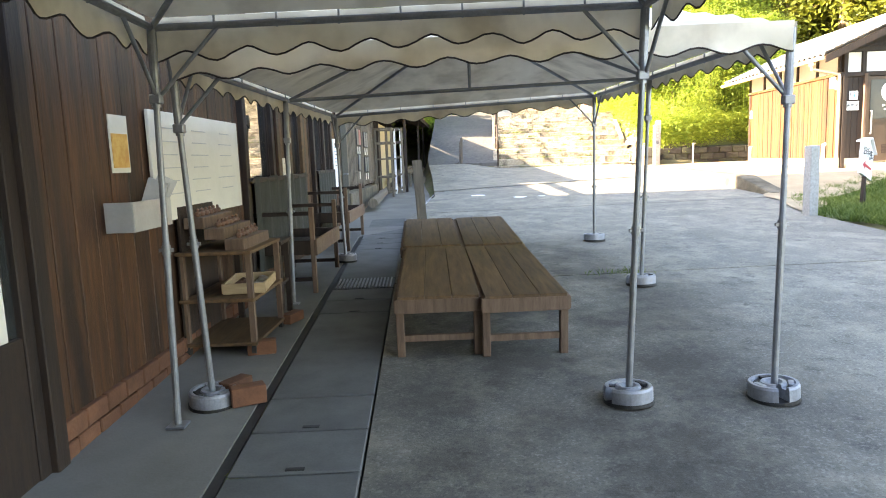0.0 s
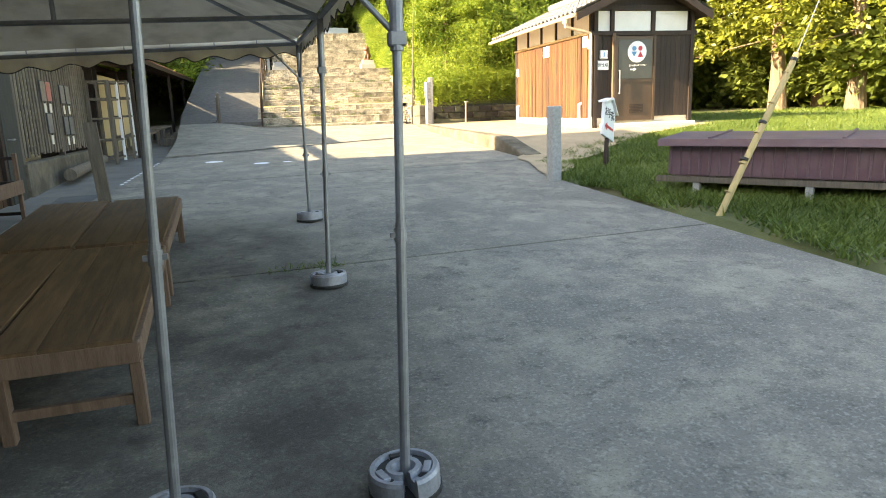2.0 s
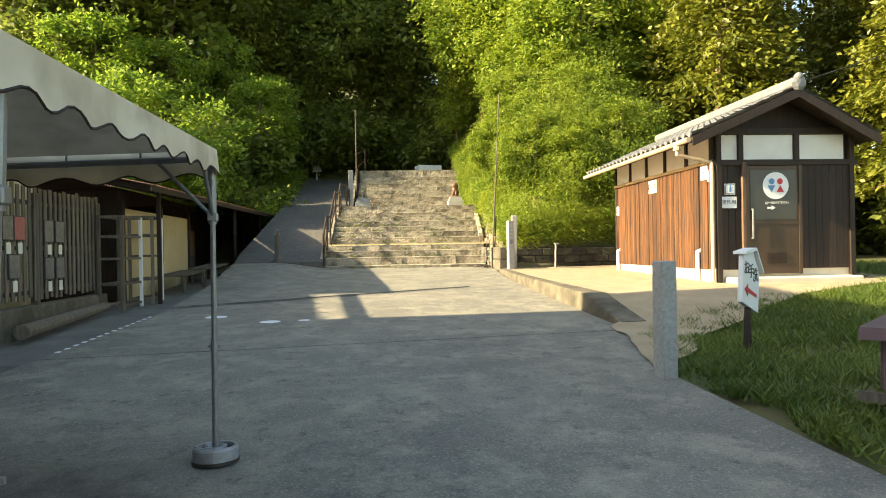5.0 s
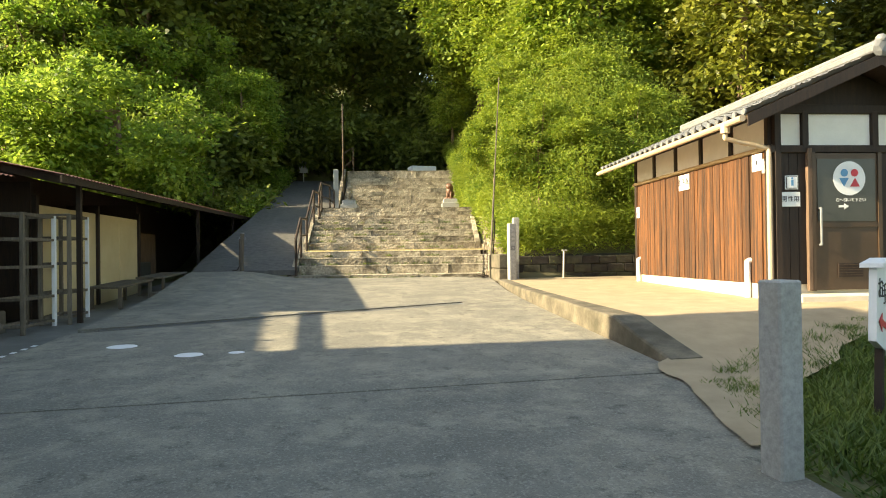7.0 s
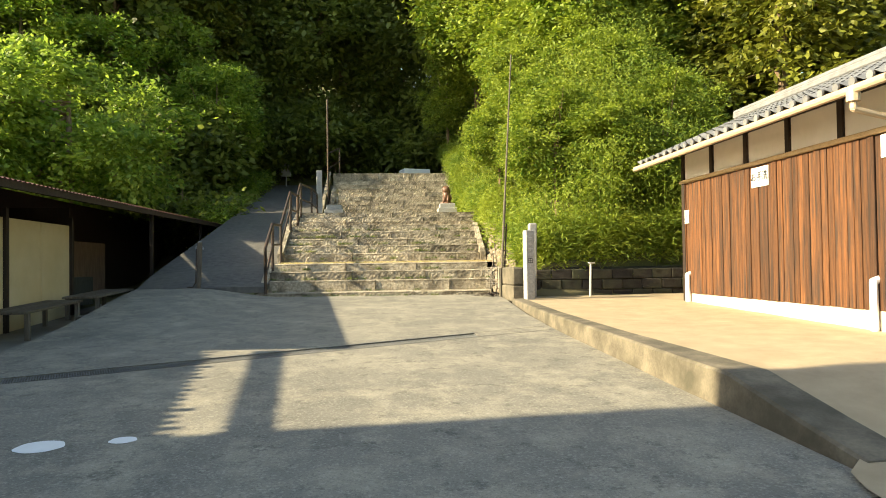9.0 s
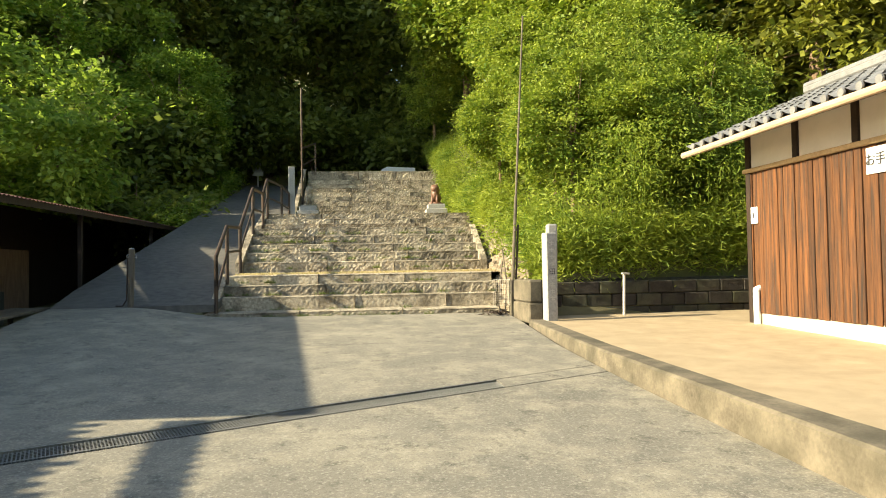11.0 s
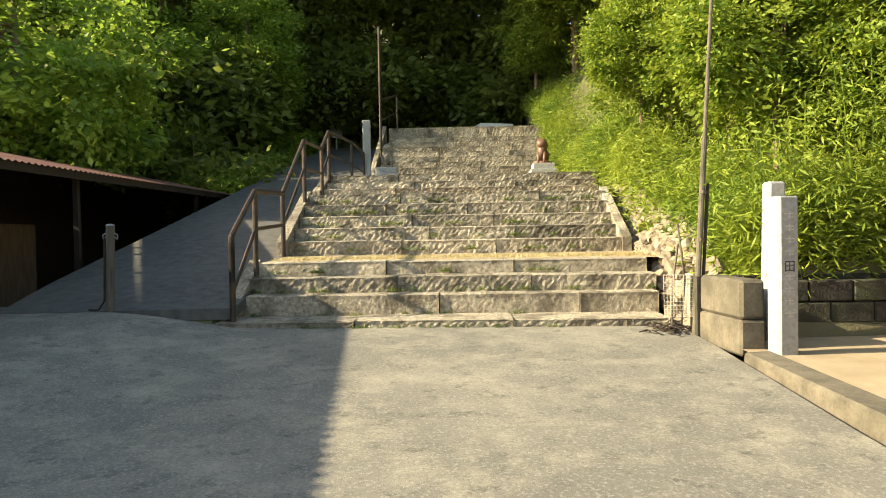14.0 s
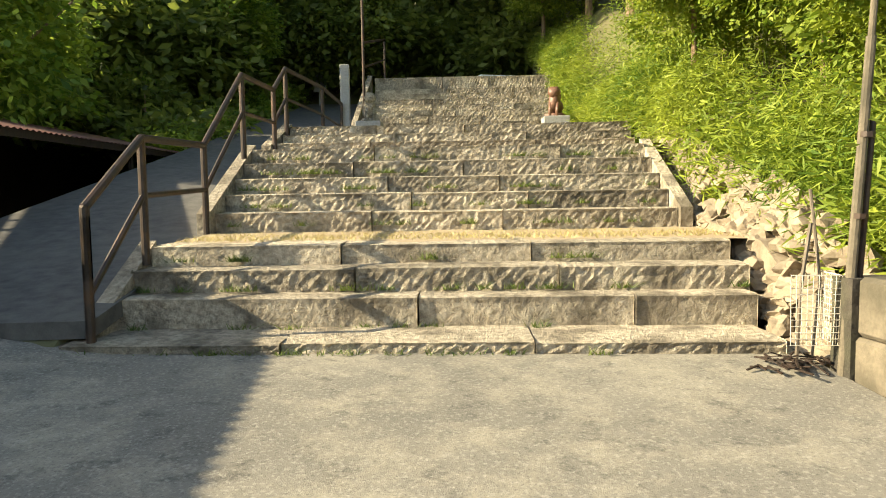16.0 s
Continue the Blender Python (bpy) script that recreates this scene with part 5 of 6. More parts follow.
part("pole_shaft", Shape().rod((0, 0, -0.05), (0, 0, 1.9), 0.028, 0.026).rod((0, 0, 1.9), (0, 0, 4.8), 0.019, 0.013), KERB, pole)
part("conduit", Shape().rod((0.055, 0, -0.02), (0.055, 0, 1.45), 0.016), RAIL, pole)
for z in (0.9, 1.35):
    part("clamp", Shape().rod((0.02, 0, z), (0.02, 0, z + 0.03), 0.046), RAIL, pole)
cage = thing("wire_basket", "pale wire mesh basket standing beside the steps", "basket", pose(7.04, 22.16, 1.08, 0, 0, -8))
for i in range(10):
    q = i / 9
    part("wire", Shape().path([(-0.13 + 0.26 * q, -0.12, 0.16), (-0.14 + 0.28 * q, -0.13, 0.56)], 0.0022, 5), PLINTH, cage)
    part("wire", Shape().path([(0.13, -0.12 + 0.24 * q, 0.16), (0.14, -0.13 + 0.26 * q, 0.56)], 0.0022, 5), PLINTH, cage)
for i in range(12):
    z = 0.16 + 0.4 * i / 11
    part("wire", Shape().path([(-0.135, -0.125, z), (0.135, -0.125, z), (0.135, 0.13, z)], 0.0022 if i < 11 else 0.004, 5), PLINTH, cage)
part("stick", Shape().path([(-0.02, 0.05, 0.0), (0.0, 0.05, 0.5), (0.05, 0.06, 0.85)], 0.012, 6), WOOD_GREY, cage)
part("stick", Shape().path([(0.08, 0.08, 0.0), (0.12, 0.08, 0.5), (0.06, 0.1, 1.05)], 0.010, 6), WOOD_GREY, cage)
lit = Shape()
for j in range(40):
    a, r = random.uniform(0, 6.28), random.uniform(0.02, 0.26)
    lit.box(r * math.cos(a), -0.08 + 0.6 * r * math.sin(a), random.uniform(0.01, 0.05), random.uniform(0.06, 0.22), 0.012, 0.008, (random.uniform(-15, 15), random.uniform(-20, 20), random.uniform(0, 180)))
solid("twig_litter", lit, WOOD_DARK, "heap of dry twigs at the foot of the basket", "twigs", kind="stuff", at=pose(6.95, 22.2, 1.09))

# direction sign in the grass
ds = thing("arrow_sign", "white house-shaped wooden direction sign on a dark stake", "sign", pose(7.28, 10.76, yard_z(7.3, 10.76), 0, 7, 36))
part("stake", Shape().box(0.02, 0.03, 0.25, 0.06, 0.05, 0.7).box(0.1, 0.04, 0.18, 0.04, 0.04, 0.45, (0, -12, 0)), WOOD_DARK, ds)
panel = part("panel", Shape().prism([(-0.22, 0, 0.50), (0.24, 0, 0.40), (0.24, 0, 0.84), (0.04, 0, 1.06), (-0.22, 0, 1.0)], (0, 0.05, 0)), WHITE, ds)
part("roof_edge", Shape().prism([(-0.25, -0.04, 1.0), (0.04, -0.04, 1.07), (0.28, -0.04, 0.83), (0.28, -0.04, 0.85), (0.04, -0.04, 1.10), (-0.25, -0.04, 1.03)], (0, 0.14, 0)), WHITE, ds)
for k, ch in enumerate("お手洗"):
    words("lettering", ch, 0.16, INK, ds, pose(-0.13 + 0.125 * k, -0.004, 0.86 - 0.03 * k, 90, -8, 0))
part("arrow_mark", Shape().prism([(-0.18, -0.004, 0.64), (-0.09, -0.004, 0.70), (-0.09, -0.004, 0.66), (0.16, -0.004, 0.60), (0.16, -0.004, 0.565), (-0.09, -0.004, 0.615), (-0.09, -0.004, 0.57)], (0, -0.004, 0)), RED, ds)

# maroon covered box on legs
cb = thing("covered_bench", "long maroon sheet-metal covered box on a timber frame in the grass", "bench", pose(6.72, 8.4, 0.46, -1.5, 0, -57))
L = 4.2
part("box_body", Shape().box(L / 2, 0.36, 0.34, L, 0.72, 0.40), PURPLE, cb)
rib = Shape().box(0, 0, 0, 0.022, 0.03, 0.37, bevel=0.005).mesh("rib", PURPLE)
for i in range(36):
    ob = new("rib", rib)
    ob.parent = cb
    ob.matrix_basis = pose(0.02 + (L - 0.04) * i / 35, -0.012, 0.335)
for i in range(6):
    ob = new("rib", rib)
    ob.parent = cb
    ob.matrix_basis = pose(-0.012, 0.05 + 0.62 * i / 5, 0.335, 0, 0, 90)
part("lid", Shape().prism([(-0.12, -0.1, 0.52), (-0.12, 0.80, 0.60), (-0.12, 0.80, 0.66), (-0.12, -0.1, 0.585), (-0.12, -0.115, 0.50)], (L + 0.24, 0, 0)), PURPLE, cb, "maroon sheet lid with a raised seam")
for x in (0.5, 1.9, 3.3):
    part("lid_seam", Shape().box(x, 0.35, 0.635, 0.03, 0.9, 0.02, (5, 0, 0)), PURPLE, cb)
part("base_beam", Shape().box(L / 2, 0.0, 0.09, L + 0.3, 0.06, 0.07), WOOD_GREY, cb)
part("base_beam", Shape().box(L / 2, 0.66, 0.09, L + 0.3, 0.06, 0.07), WOOD_GREY, cb)
for x in (0.35, 1.6, 2.9, 4.0):
    for y in (0.02, 0.66):
        part("leg", Shape().box(x, y, -0.1, 0.08, 0.08, 0.36), GRANITE, cb)
bp = thing("bamboo_pole", "leaning bamboo stake with black bands and a guy wire", "pole", pose(6.30, 7.05, 0.24, 0, 0, 0))
tip = Vector((1.02, 0.06, 1.72))
part("culm", Shape().rod((0, 0, -0.08), tip, 0.038, 0.034, 12), BAMBOO, bp)
for f in (0.17, 0.34, 0.52, 0.70, 0.88):
    c = tip * f
    part("node", Shape().rod(c, c + tip.normalized() * 0.012, 0.041), BAMBOO, bp)
for f in (0.36, 0.58, 0.955):
    c = tip * f
    part("band", Shape().rod(c, c + tip.normalized() * 0.03, 0.042), BLACK, bp, "black tape band")
part("guy_wire", Shape().rod(tip, tip + Vector((2.4, 0.4, 4.4)), 0.006, n=5), STEEL, bp)

# chain post on the ramp
cp = thing("chain_post", "short steel chain post with a hanging chain on the ramp", "post", pose(1.35, 23.05, paved_z(1.35, 23.0), 0, 1.5, 0))
part("post_tube", Shape().rod((0, 0, -0.05), (0, 0, 0.9), 0.045, n=14), WOOD_GREY, cp)
part("post_cap", Shape().ball(0, 0, 0.9, 0.046, 0.046, 0.02, 2), STEEL, cp)
for sx in (-1, 1):
    part("ring", Shape().path([(sx * 0.045, 0, 0.82), (sx * 0.075, 0, 0.80), (sx * 0.07, 0, 0.76), (sx * 0.045, 0, 0.78)], 0.007, 6), STEEL, cp)
part("chain", Shape().path([(-0.06, 0.0, 0.77 - 0.11 * j) if j < 7 else (-0.06 - 0.05 * (j - 6), -0.02, 0.02) for j in range(10)], 0.011, 5), RAIL, cp)

# handrail
hr = thing("handrail", "dark worn steel pipe handrail climbing beside the steps", "handrail", pose(0, 0, 0))
tops = [(2.62, 23.0, 2.02), (2.70, 23.82, 2.61), (2.79, 25.2, 2.67), (2.96, 26.2, 3.54), (3.09, 27.45, 3.58), (3.15, 28.1, 3.98), (3.40, 30.6, 4.14), (3.55, 33.0, 4.2)]
feet = [1.16, 1.72, 1.80, 2.70, 2.72, 3.15, 3.18, 3.2]
part("top_rail", Shape().path([(2.62, 23.0, 1.6)] + [(x, y, z + (0.06 if i == 0 else 0)) for i, (x, y, z) in enumerate(tops)], 0.032, 10), RAIL, hr)
part("mid_rail", Shape().path([(x, y, f + (z - f) * 0.5 + (-0.1 if i == 0 else 0)) for i, ((x, y, z), f) in enumerate(zip(tops, feet))], 0.024, 8), RAIL, hr)
for (x, y, z), f in zip(tops, feet):
    part("post", Shape().rod((x, y, f - 0.1), (x, y, z), 0.032, n=10), RAIL, hr)
solid("stone_pillar", Shape().box(0, 0, 0.9, 0.2, 0.2, 1.9, bevel=0.012), GRANITE, "slim pale granite pillar at the head of the handrail", "pillar", at=pose(3.63, 33.15, 3.2))
gate = thing("upper_railing", "dark pipe railing and pole at the upper flight", "railing", pose(0, 0, 0))
part("pole_shaft", Shape().rod((3.95, 35.2, 4.0), (3.95, 35.2, 8.1), 0.035), RAIL, gate)
part("top_rail", Shape().path([(3.95, 35.2, 4.2), (3.95, 35.2, 6.0), (4.45, 37.4, 6.6), (4.45, 37.4, 5.5)], 0.032), RAIL, gate)
part("mid_rail", Shape().path([(3.95, 35.2, 5.4), (4.45, 37.4, 6.05)], 0.026), RAIL, gate)
for u, w, turn in ((-1.93, 10.2, 20), (2.02, 9.92, -20)):
    ped = solid("pedestal", Shape().box(0, 0, 0.05, 0.66, 0.60, 0.46, bevel=0.012).box(0, 0, 0.35, 0.54, 0.5, 0.16, bevel=0.015), GRANITE, "pale stone pedestal under a guardian statue", "pedestal", "pedestals on the steps", at=STEPS @ pose(u, w, 3.38))
    st = Shape().ball(0, 0.1, 0.28, 0.20, 0.24, 0.26, 2, 0.25).ball(0, -0.08, 0.40, 0.17, 0.16, 0.30, 2, 0.3).ball(0, -0.14, 0.68, 0.17, 0.17, 0.17, 2, 0.4)
    st.rod((-0.1, -0.22, 0.0), (-0.1, -0.16, 0.4), 0.055).rod((0.1, -0.22, 0.0), (0.1, -0.16, 0.4), 0.055).box(0, 0, 0.04, 0.5, 0.5, 0.1).ball(0, 0.26, 0.5, 0.1, 0.1, 0.26, 2, 0.4)
    solid("guardian_statue", st, BRONZE if u > 0 else STONE, "crouching animal guardian statue on a pedestal", "statue", "guardian statues", at=STEPS @ pose(u, w, 3.80, 0, 0, turn) @ Matrix.Scale(0.74, 4), smooth=True)
solid("white_box", Shape().box(0, 0, 0.1, 1.3, 0.9, 0.75, bevel=0.02), WHITE, "pale box standing at the top of the steps", "box", at=pose(8.1, 41.0, 5.75, 0, 0, 10))
solid("notice_stand", Shape().box(0, 0, 0.75, 0.5, 0.04, 0.5).prism([(-0.3, 0.03, 1.0), (0.3, 0.03, 1.0), (0, 0.03, 1.18)], (0, -0.08, 0)).box(0, 0, 0.25, 0.06, 0.05, 0.6), GRANITE, "small grey notice stand at the head of the ramp", "sign", at=pose(1.9, 44.2, ramp_z(44.2)))

# painted marks on the road
for x, y, w, h in ((1.2, 14.54, 0.16, 0.13), (2.03, 13.93, 0.145, 0.12), (2.50, 13.97, 0.085, 0.07)):
    s = Shape().poly([(x + w * math.cos(a * 0.2618) * (1 + 0.05 * math.sin(a * 5)), y + h * math.sin(a * 0.2618), paved_z(x, y + h * math.sin(a * 0.2618)) + 0.004) for a in range(24)])
    solid("paint_mark", s, WHITE, "worn oval of white paint on the concrete", "road marking", "white paint ovals")
for j in range(14):
    yy = 12.3 + 0.19 * j
    x = road_left(yy) + 0.05
    solid("paint_dash", Shape().box(x, yy, paved_z(x, yy) + 0.003, 0.05, 0.075, 0.004, (3, 0, 0)), WHITE, "short white dash along the road edge", "road marking", "white dashes")


# ---- plants ----
def leaf_mesh(name, pts, mat, length, width, rng, up=0.5, droop=0.0, out=None):
    """One folded blade for every point: five corners, three triangles."""
    n = len(pts)
    d = rng.normal(size=(n, 3))
    if out is not None:
        d = d * 0.7 + out
    d[:, 2] = d[:, 2] * 0.6 - droop
    d /= np.linalg.norm(d, axis=1)[:, None] + 1e-9
    nr = rng.normal(size=(n, 3)) * (1 - up) + np.array([0, 0, up * 1.6])
    side = np.cross(d, nr)
    side /= np.linalg.norm(side, axis=1)[:, None] + 1e-9
    ln = length * rng.uniform(0.6, 1.25, n)[:, None]
    wd = width * rng.uniform(0.7, 1.2, n)[:, None]
    v = np.empty((n, 4, 3))
    v[:, 0] = pts
    v[:, 1] = pts + d * ln * 0.45 + side * wd * 0.5
    v[:, 2] = pts + d * ln
    v[:, 3] = pts + d * ln * 0.45 - side * wd * 0.5
    me = bpy.data.meshes.new(name)
    me.vertices.add(4 * n)
    me.vertices.foreach_set("co", v.reshape(-1))
    me.loops.add(4 * n)
    me.loops.foreach_set("vertex_index", np.arange(4 * n))
    me.polygons.add(n)
    me.polygons.foreach_set("loop_start", np.arange(n) * 4)
    me.update()
    me.materials.append(mat)
    return me


def crown_points(rng, centre, radii, clumps, per, spread, flat=0.6, seed=0):
    """Leaf places: clumps on an uneven shell, each clump a flattened cloud."""
    a = rng.normal(size=(clumps, 3))
    a /= np.linalg.norm(a, axis=1)[:, None]
    r = rng.uniform(0.35, 1.0, clumps) ** 0.5
    lobes = 9
    la = rng.normal(size=(lobes, 3)) * np.array([1, 1, 0.8])
    la /= np.linalg.norm(la, axis=1)[:, None]
    which = rng.integers(0, lobes, clumps)
    size = rng.uniform(0.34, 0.56, lobes)
    c = np.array(centre) + (la[which] * 0.62 + a * (r * size[which])[:, None]) * np.array(radii)
    idx = np.repeat(np.arange(clumps), per)
    off = rng.normal(size=(clumps * per, 3)) * spread * np.array([1, 1, flat]) * rng.uniform(0.6, 1.3, clumps)[idx][:, None]
    return c[idx] + off, c, a[idx]


def broadleaf(label, height, radii, mat, seed, clumps, per, leaf=0.13, spread=0.34, trunk=0.14, base=0.45):
    rng = np.random.default_rng(seed)
    tree = thing("tree", label, "tree", pose(0, 0, -200))
    centre = (0, 0, height - radii[2])
    pts, cs, outw = crown_points(rng, centre, radii, clumps, per, spread, seed=seed)
    me = leaf_mesh("crown", pts, mat, leaf, leaf * 0.55, rng, 0.45, 0.25, outw)
    ob = new("crown", me)
    ob.parent = tree
    s = Shape().rod((0, 0, -0.3), (0.1, 0.05, height * base), trunk, trunk * 0.7).rod((0.1, 0.05, height * base), (0.05, 0, height * 0.85), trunk * 0.7, trunk * 0.2)
    for c in cs[:: max(1, len(cs) // 14)]:
        b = Vector((0.1, 0.05, height * rng.uniform(base * 0.6, 0.75)))
        s.rod(b, Vector(c), trunk * 0.28, trunk * 0.07, 6)
    part("trunk", s, BARK, tree)
    return tree


def cypress(label, height, radius, seed, clumps, per, leaf=0.2, clear=0.3):
    rng = np.random.default_rng(seed)
    tree = thing("cypress_tree", label, "tree", pose(0, 0, -200))
    t = rng.uniform(0, 1, clumps) ** 0.8
    ang = rng.uniform(0, 2 * np.pi, clumps)
    rr = radius * (1 - t) ** 0.7 * rng.uniform(0.45, 1.05, clumps) + 0.2
    c = np.stack([rr * np.cos(ang), rr * np.sin(ang), height * (clear + (1 - clear) * t) - 0.25 * rr], 1)
    idx = np.repeat(np.arange(clumps), per)
    outw = np.stack([np.cos(ang), np.sin(ang), np.zeros(clumps)], 1)[idx]
    pts = c[idx] + rng.normal(size=(clumps * per, 3)) * np.array([0.27, 0.27, 0.12])
    ob = new("crown", leaf_mesh("crown", pts, LEAF_CEDAR, leaf, leaf * 0.5, rng, 0.5, 0.35, outw * 0.8))
    ob.parent = tree
    s = Shape()
    prev = None
    for k in range(9):
        f = k / 8
        p = Vector((0.12 * math.sin(f * 5 + seed), 0.1 * math.cos(f * 4 + seed), height * 0.97 * f - (0.2 if k == 0 else 0)))
        r = 0.24 * (1 - f) ** 0.8 + 0.02 + (0.1 if k == 0 else 0)
        if prev:
            s.rod(prev[0], p, prev[1], r, 14)
        prev = (p, r)
    part("trunk", s, BARK, tree, "pale peeling cypress bark")
    for k in range(0, clumps, max(1, clumps // 22)):
        z = c[k][2] + 0.2 * np.hypot(c[k][0], c[k][1])
        part("limb", Shape().rod((0, 0, z), tuple(c[k]), 0.035, 0.01, 6), BARK, tree)
    return tree


def plant(tree, spots, rng_seed):
    rng = random.Random(rng_seed)
    for i, (x, y, sc) in enumerate(spots):
        m = pose(x, y, ground_z(x, y) - 0.05, 0, 0, rng.uniform(0, 360)) @ Matrix.Scale(sc, 4)
        if i == 0:
            tree.matrix_basis = m
        else:
            o = copy_thing(tree, pose(0, 0, 0))
            o.matrix_basis = m


t1 = broadleaf("spreading broadleaf tree in full green leaf above the shed", 6.2, (2.9, 2.8, 2.4), LEAF_BUSH, 3, 210, 150, 0.165, 0.25)
plant(t1, [(-3.7, 30.6, 1.22), (-7.6, 31.4, 1.15), (-0.9, 40.3, 0.98), (-3.2, 36.2, 0.72), (-6.8, 36.6, 0.85), (-11.0, 37.0, 0.95), (-4.0, 41.0, 1.3), (-9.0, 40.5, 1.5)], 1)
t2 = broadleaf("tall forest tree with dark leaves", 15.0, (4.6, 4.4, 5.6), LEAF_FOREST, 7, 330, 52, 0.46, 0.55, 0.28)
plant(t2, [(-6, 42, 1.1), (-1, 47, 1.15), (5, 51, 1.2), (11, 49, 1.15), (-12, 42, 1.1), (-2, 58, 1.2), (8, 60, 1.3), (16, 56, 1.2), (-10, 52, 1.2), (3, 66, 1.4), (24, 52, 1.1), (14, 66, 1.4), (2.5, 46.5, 0.85), (7.8, 47.5, 0.95), (0.5, 54.0, 1.2), (12.0, 54.0, 1.2), (5.5, 58.0, 1.3)], 2)
t3 = broadleaf("sunlit yellow-green broadleaf tree on the slope", 8.6, (2.9, 2.8, 3.4), LEAF_BAMBOO, 11, 240, 110, 0.2, 0.3, 0.13)
plant(t3, [(11.6, 32.5, 1.05), (12.6, 29.0, 1.0), (11.2, 36.5, 1.2), (14.5, 33.0, 1.15), (12.2, 37.5, 1.3), (16.5, 30.0, 1.1), (18.5, 36.0, 1.3), (11.8, 43.0, 1.3), (10.9, 39.5, 0.95), (9.7, 40.6, 0.6), (15.0, 41.0, 1.4), (8.9, 23.5, 0.40), (9.9, 22.9, 0.36), (11.3, 23.1, 0.42), (9.3, 25.4, 0.46), (10.8, 25.6, 0.52), (12.6, 24.2, 0.46), (9.5, 28.0, 0.5), (8.5, 26.8, 0.34), (11.8, 27.5, 0.6)], 3)
c1 = cypress("tall sunlit cypress with a pale trunk at the lawn edge", 12.5, 2.9, 5, 500, 40, 0.25, 0.22)
plant(c1, [(20.6, 20.9, 1.0), (23.9, 27.6, 1.05), (21.3, 18.4, 1.0), (16.6, 26.0, 1.05), (24.0, 22.0, 1.1), (18.8, 28.5, 1.1), (26.5, 26.0, 1.15), (23.0, 31.0, 1.2), (27.5, 19.5, 1.1), (31, 23, 1.1), (29, 14, 1.05), (33, 17, 1.1), (28, 33, 1.2), (22, 37, 1.2), (30, 29, 1.1), (-2.6, 45.5, 1.1)], 4)

sh = broadleaf("dark shady shrub under the trees", 3.2, (2.4, 2.3, 1.6), LEAF_FOREST, 17, 200, 60, 0.3, 0.45, 0.07, 0.2)
plant(sh, [(24 + 2.2 * (i % 3), 12.0 + 1.9 * i, 1.0 + 0.25 * (i % 2)) for i in range(12)] + [(18 + 2.4 * i, 33 - 1.2 * i, 1.2) for i in range(5)] + [(36 + 3 * (i % 2), 4 + 3 * i, 1.7) for i in range(8)] + [(0.5 + 2.0 * i, 45.5 + (i % 2) * 2, 1.25) for i in range(6)] + [(-1.4 - 2.1 * i, 35.4 + 1.3 * (i % 2), 0.95) for i in range(7)] + [(-3.0 - 2.6 * i, 39.0 + 1.5 * (i % 2), 1.3) for i in range(6)], 6)

# bamboo thicket beside the steps
rng = np.random.default_rng(21)
culms = Shape()
pts, outs = [], []
knots = [(rng.uniform(7.9, 13.2), rng.uniform(22.1, 33.0), rng.uniform(0.6, 1.3)) for k in range(38)]
for k in range(360):
    kx, ky, kh = knots[k % 38]
    x, y = kx + rng.normal() * 0.32, ky + rng.normal() * 0.32
    if y < 22.0:
        continue
    edge = 7.75 + 0.16 * (y - 22.0)
    if x < edge:
        continue
    z = ground_z(x, y)
    h = kh * rng.uniform(2.5, 3.6) * (0.65 + 0.35 * step(0, 1.6, x - edge)) * (0.8 + 0.3 * step(22, 26, y))
    lean = np.array([rng.uniform(-0.5, 0.15), rng.uniform(-0.45, 0.1)]) * h * 0.35
    tipv = Vector((x + lean[0], y + lean[1], z + h))
    culms.rod((x, y, z - 0.1), tipv, 0.011, 0.004, 5)
    m = int(520 * h / 3)
    f = rng.uniform(0.0, 1.05, m)
    p = np.stack([x + lean[0] * f ** 1.6, y + lean[1] * f ** 1.6, z + h * f], 1) + rng.normal(size=(m, 3)) * np.array([0.24, 0.24, 0.14]) + np.repeat(rng.normal(size=(m // 12 + 1, 3)) * 0.16, 12, axis=0)[:m]
    pts.append(p)
    outs.append(np.tile([-0.5, -0.6, 0], (m, 1)))
thicket = thing("bamboo_thicket", "dense sunlit green bamboo thicket on the bank", "bamboo", pose(0, 0, 0), kind="stuff")
ob = new("bamboo_leaves", leaf_mesh("bamboo_leaves", np.concatenate(pts), LEAF_BAMBOO, 0.135, 0.022, rng, 0.4, 0.45, np.concatenate(outs)))
ob.parent = thicket
part("culms", culms, LEAF_BUSH, thicket)

# low growth on the banks
pts = []
for k in range(9500):
    y = rng.uniform(22.5, 42)
    x = 7.36 + 0.105 * (y - 23) + abs(rng.normal()) * 0.55 + (0.3 if y < 25.2 else 0.0)
    pts.append(np.array([x, y, ground_z(x, y) + rng.uniform(0, 0.55)]) + rng.normal(size=(9, 3)) * 0.1)
for k in range(4200):
    x = rng.uniform(7.6, 13.5)
    y = 21.93 - 0.052 * (x - 7.25) + abs(rng.normal()) * 0.5
    pts.append(np.array([x, y, max(ground_z(x, y), 1.62) + rng.uniform(-0.1, 0.7)]) + rng.normal(size=(9, 3)) * 0.1)
ob = new("bank_grass", leaf_mesh("bank_grass", np.concatenate(pts), LEAF_BAMBOO, 0.17, 0.02, rng, 0.3, 0.1))
tagged(ob, "tufts of bright bamboo grass spilling over the bank", "grass", kind="stuff")
pts = []
for k in range(1300):
    y = rng.uniform(32.5, 45)
    x = road_left(y) - 0.1 - abs(rng.normal()) * 0.8
    pts.append(np.array([x, y, max(ground_z(x, y), ramp_z(y) - 0.5) + rng.uniform(0, 0.7)]) + rng.normal(size=(10, 3)) * 0.14)
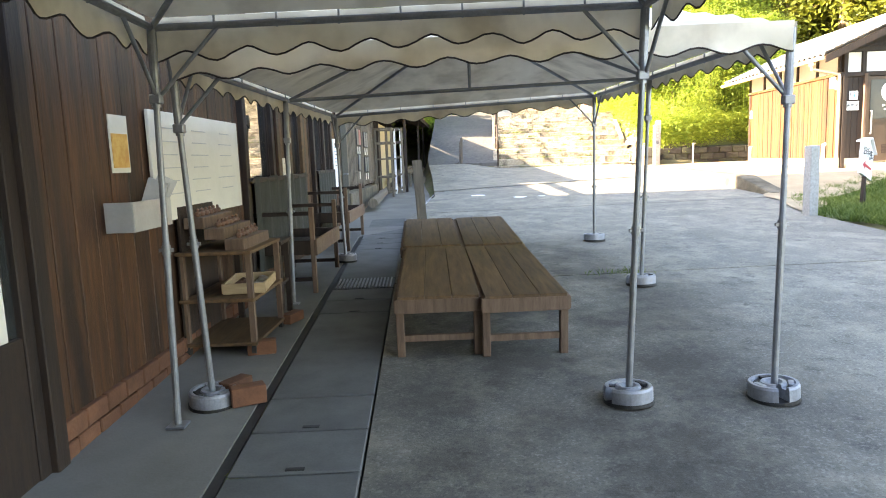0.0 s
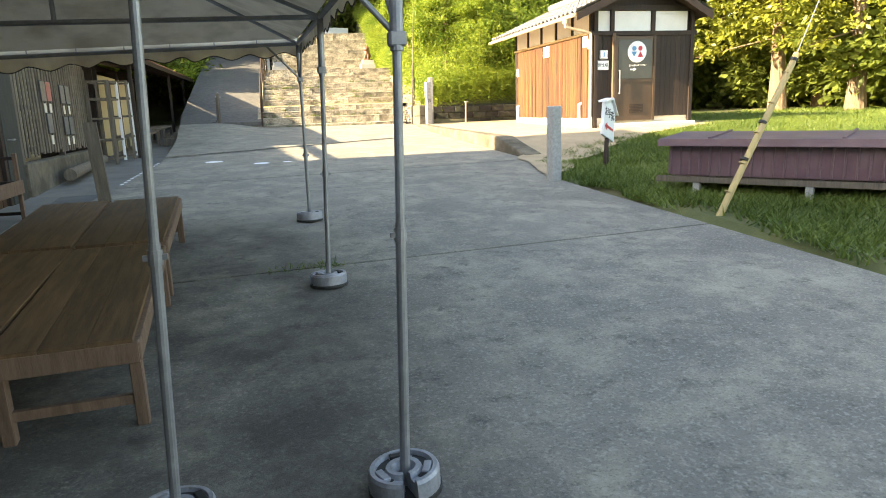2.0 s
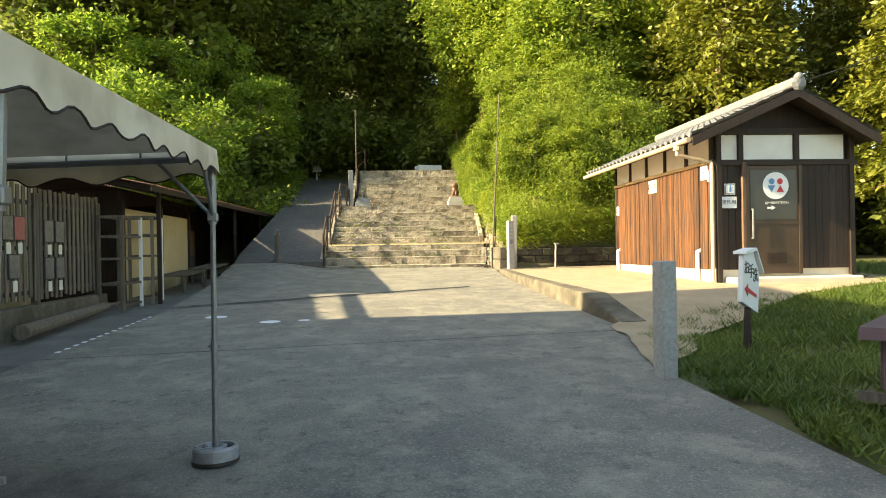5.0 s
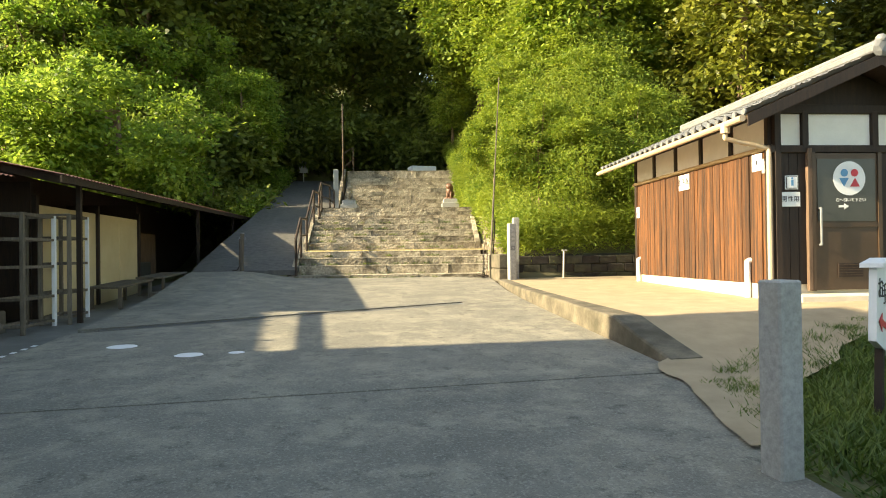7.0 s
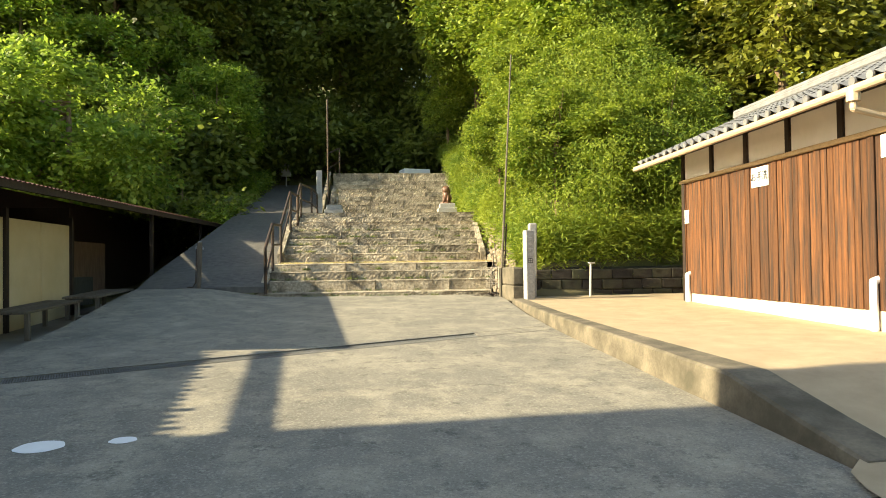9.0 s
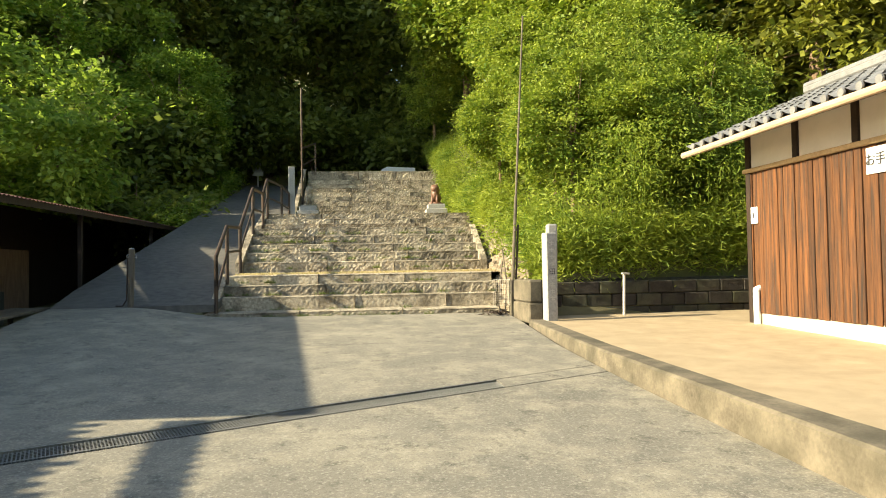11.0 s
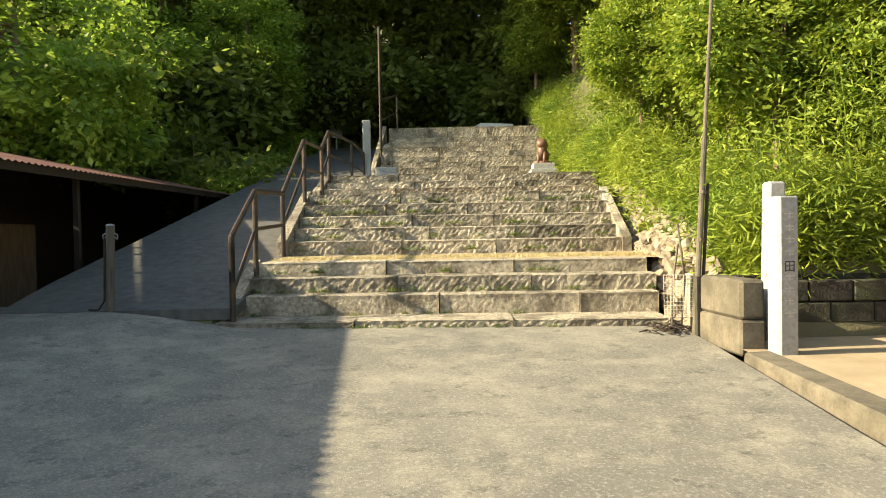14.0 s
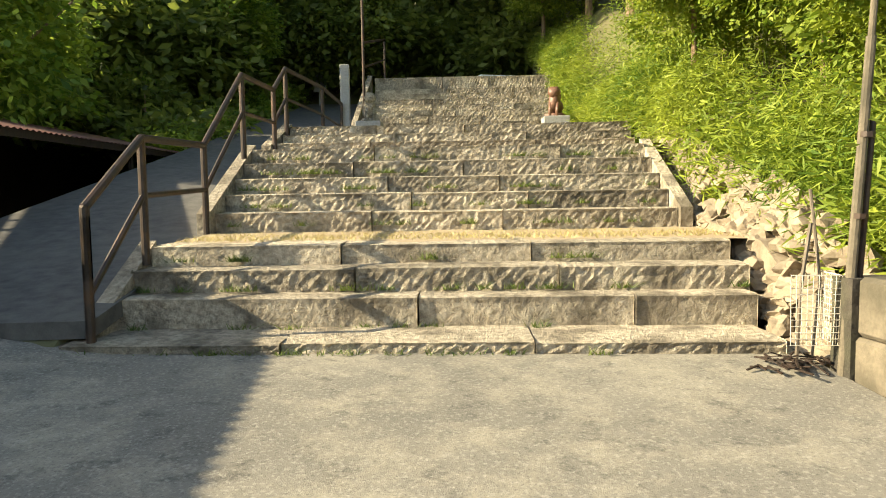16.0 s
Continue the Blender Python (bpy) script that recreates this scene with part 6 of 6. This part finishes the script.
ob = new("undergrowth", leaf_mesh("undergrowth", np.concatenate(pts), LEAF_BUSH, 0.16, 0.06, rng, 0.4, 0.0))
tagged(ob, "dark green undergrowth along the ramp", "undergrowth", kind="stuff")


def blades(name, spots, h, w, mat, label):
    n = len(spots)
    a = rng.uniform(0, 2 * np.pi, n)
    hh = h * rng.uniform(0.4, 1.3, n)
    lean = rng.normal(size=(n, 2)) * 0.8 * hh[:, None]
    v = np.empty((n, 3, 3))
    dx = np.stack([np.cos(a), np.sin(a), np.zeros(n)], 1) * w * 0.5
    v[:, 0], v[:, 1] = spots - dx, spots + dx
    v[:, 2] = spots + np.concatenate([lean, hh[:, None]], 1)
    me = bpy.data.meshes.new(name)
    me.vertices.add(3 * n)
    me.vertices.foreach_set("co", v.reshape(-1))
    me.loops.add(3 * n)
    me.loops.foreach_set("vertex_index", np.arange(3 * n))
    me.polygons.add(n)
    me.polygons.foreach_set("loop_start", np.arange(n) * 3)
    me.update()
    me.materials.append(mat)
    tagged(new(name, me), label, "grass", kind="stuff")


spots = []
while len(spots) < 150000:
    x, y = rng.uniform(6.0, 15), rng.uniform(3.0, 14.2)
    if rng.random() < 0.15:
        x, y = rng.uniform(12, 24), rng.uniform(10, 21)
    edge = lerp_at(y, (10.2, 11.0, 12.0, 12.6, 13.2, 13.8), (6.1, 6.6, 7.3, 8.3, 9.6, 12.0)) + 0.3 * noise.noise((y * 1.3, 0, 1))
    dens = 0.35 + 1.3 * noise.noise((x * 0.9, y * 0.9, 2)) + 0.5 * step(0, 0.8, x - edge)
    if x < edge or rng.random() > dens:
        continue
    spots.append((x, y, ground_z(x, y)))
blades("lawn_grass", np.array(spots), 0.115, 0.026, GRASS, "uneven green lawn grass with bare earthy patches")
spots = []
tufts = [(2.05, 6.72, 90), (1.8, 6.7, 40)]
while len(tufts) < 64:
    tx, ty = rng.uniform(6.3, 9.4), rng.uniform(10.6, 13.6)
    if -0.9 < tx - lerp_at(ty, (10.2, 11.0, 12.0, 12.6, 13.2, 13.8), (6.1, 6.6, 7.3, 8.3, 9.6, 12.0)) < 0.4 and tx > road_right(ty) + 0.05:
        tufts.append((tx, ty, int(rng.integers(12, 60))))
for sx, sy, cnt in tufts:
    for k in range(cnt):
        x, y = sx + rng.normal() * (0.16 if sx < 4 else 0.07), sy + rng.normal() * (0.05 if sx < 4 else 0.06)
        spots.append((x, y, paved_z(x, y) - 0.01 if sx < 4 else yard_z(x, y)))
for k in range(110):
    i = rng.integers(0, 9)
    v, z, u0, u1, low = flight[i]
    u = rng.uniform(u0 + 0.05, u1 - 0.05)
    p = STEPS @ Vector((u, v - 0.02, low + 0.04 + (0.04 if i else 0.02)))
    for q in range(26):
        spots.append((p.x + rng.normal() * 0.05, p.y + rng.normal() * 0.012, p.z))
blades("joint_weeds", np.array(spots), 0.06, 0.011, GRASS, "small tufts of weed growing from joints in the paving")
spots = []
for k in range(7000):
    u, v = rng.uniform(-2.4, 2.5), 1.25 + 1.2 * rng.random() ** 0.6
    p = STEPS @ Vector((u, v, 1.77))
    spots.append(tuple(p))
blades("dry_grass", np.array(spots), 0.035, 0.010, leafy("straw", (0.30, 0.24, 0.09), (0.55, 0.47, 0.22), 0.2), "trampled dry grass on the sandy landing")
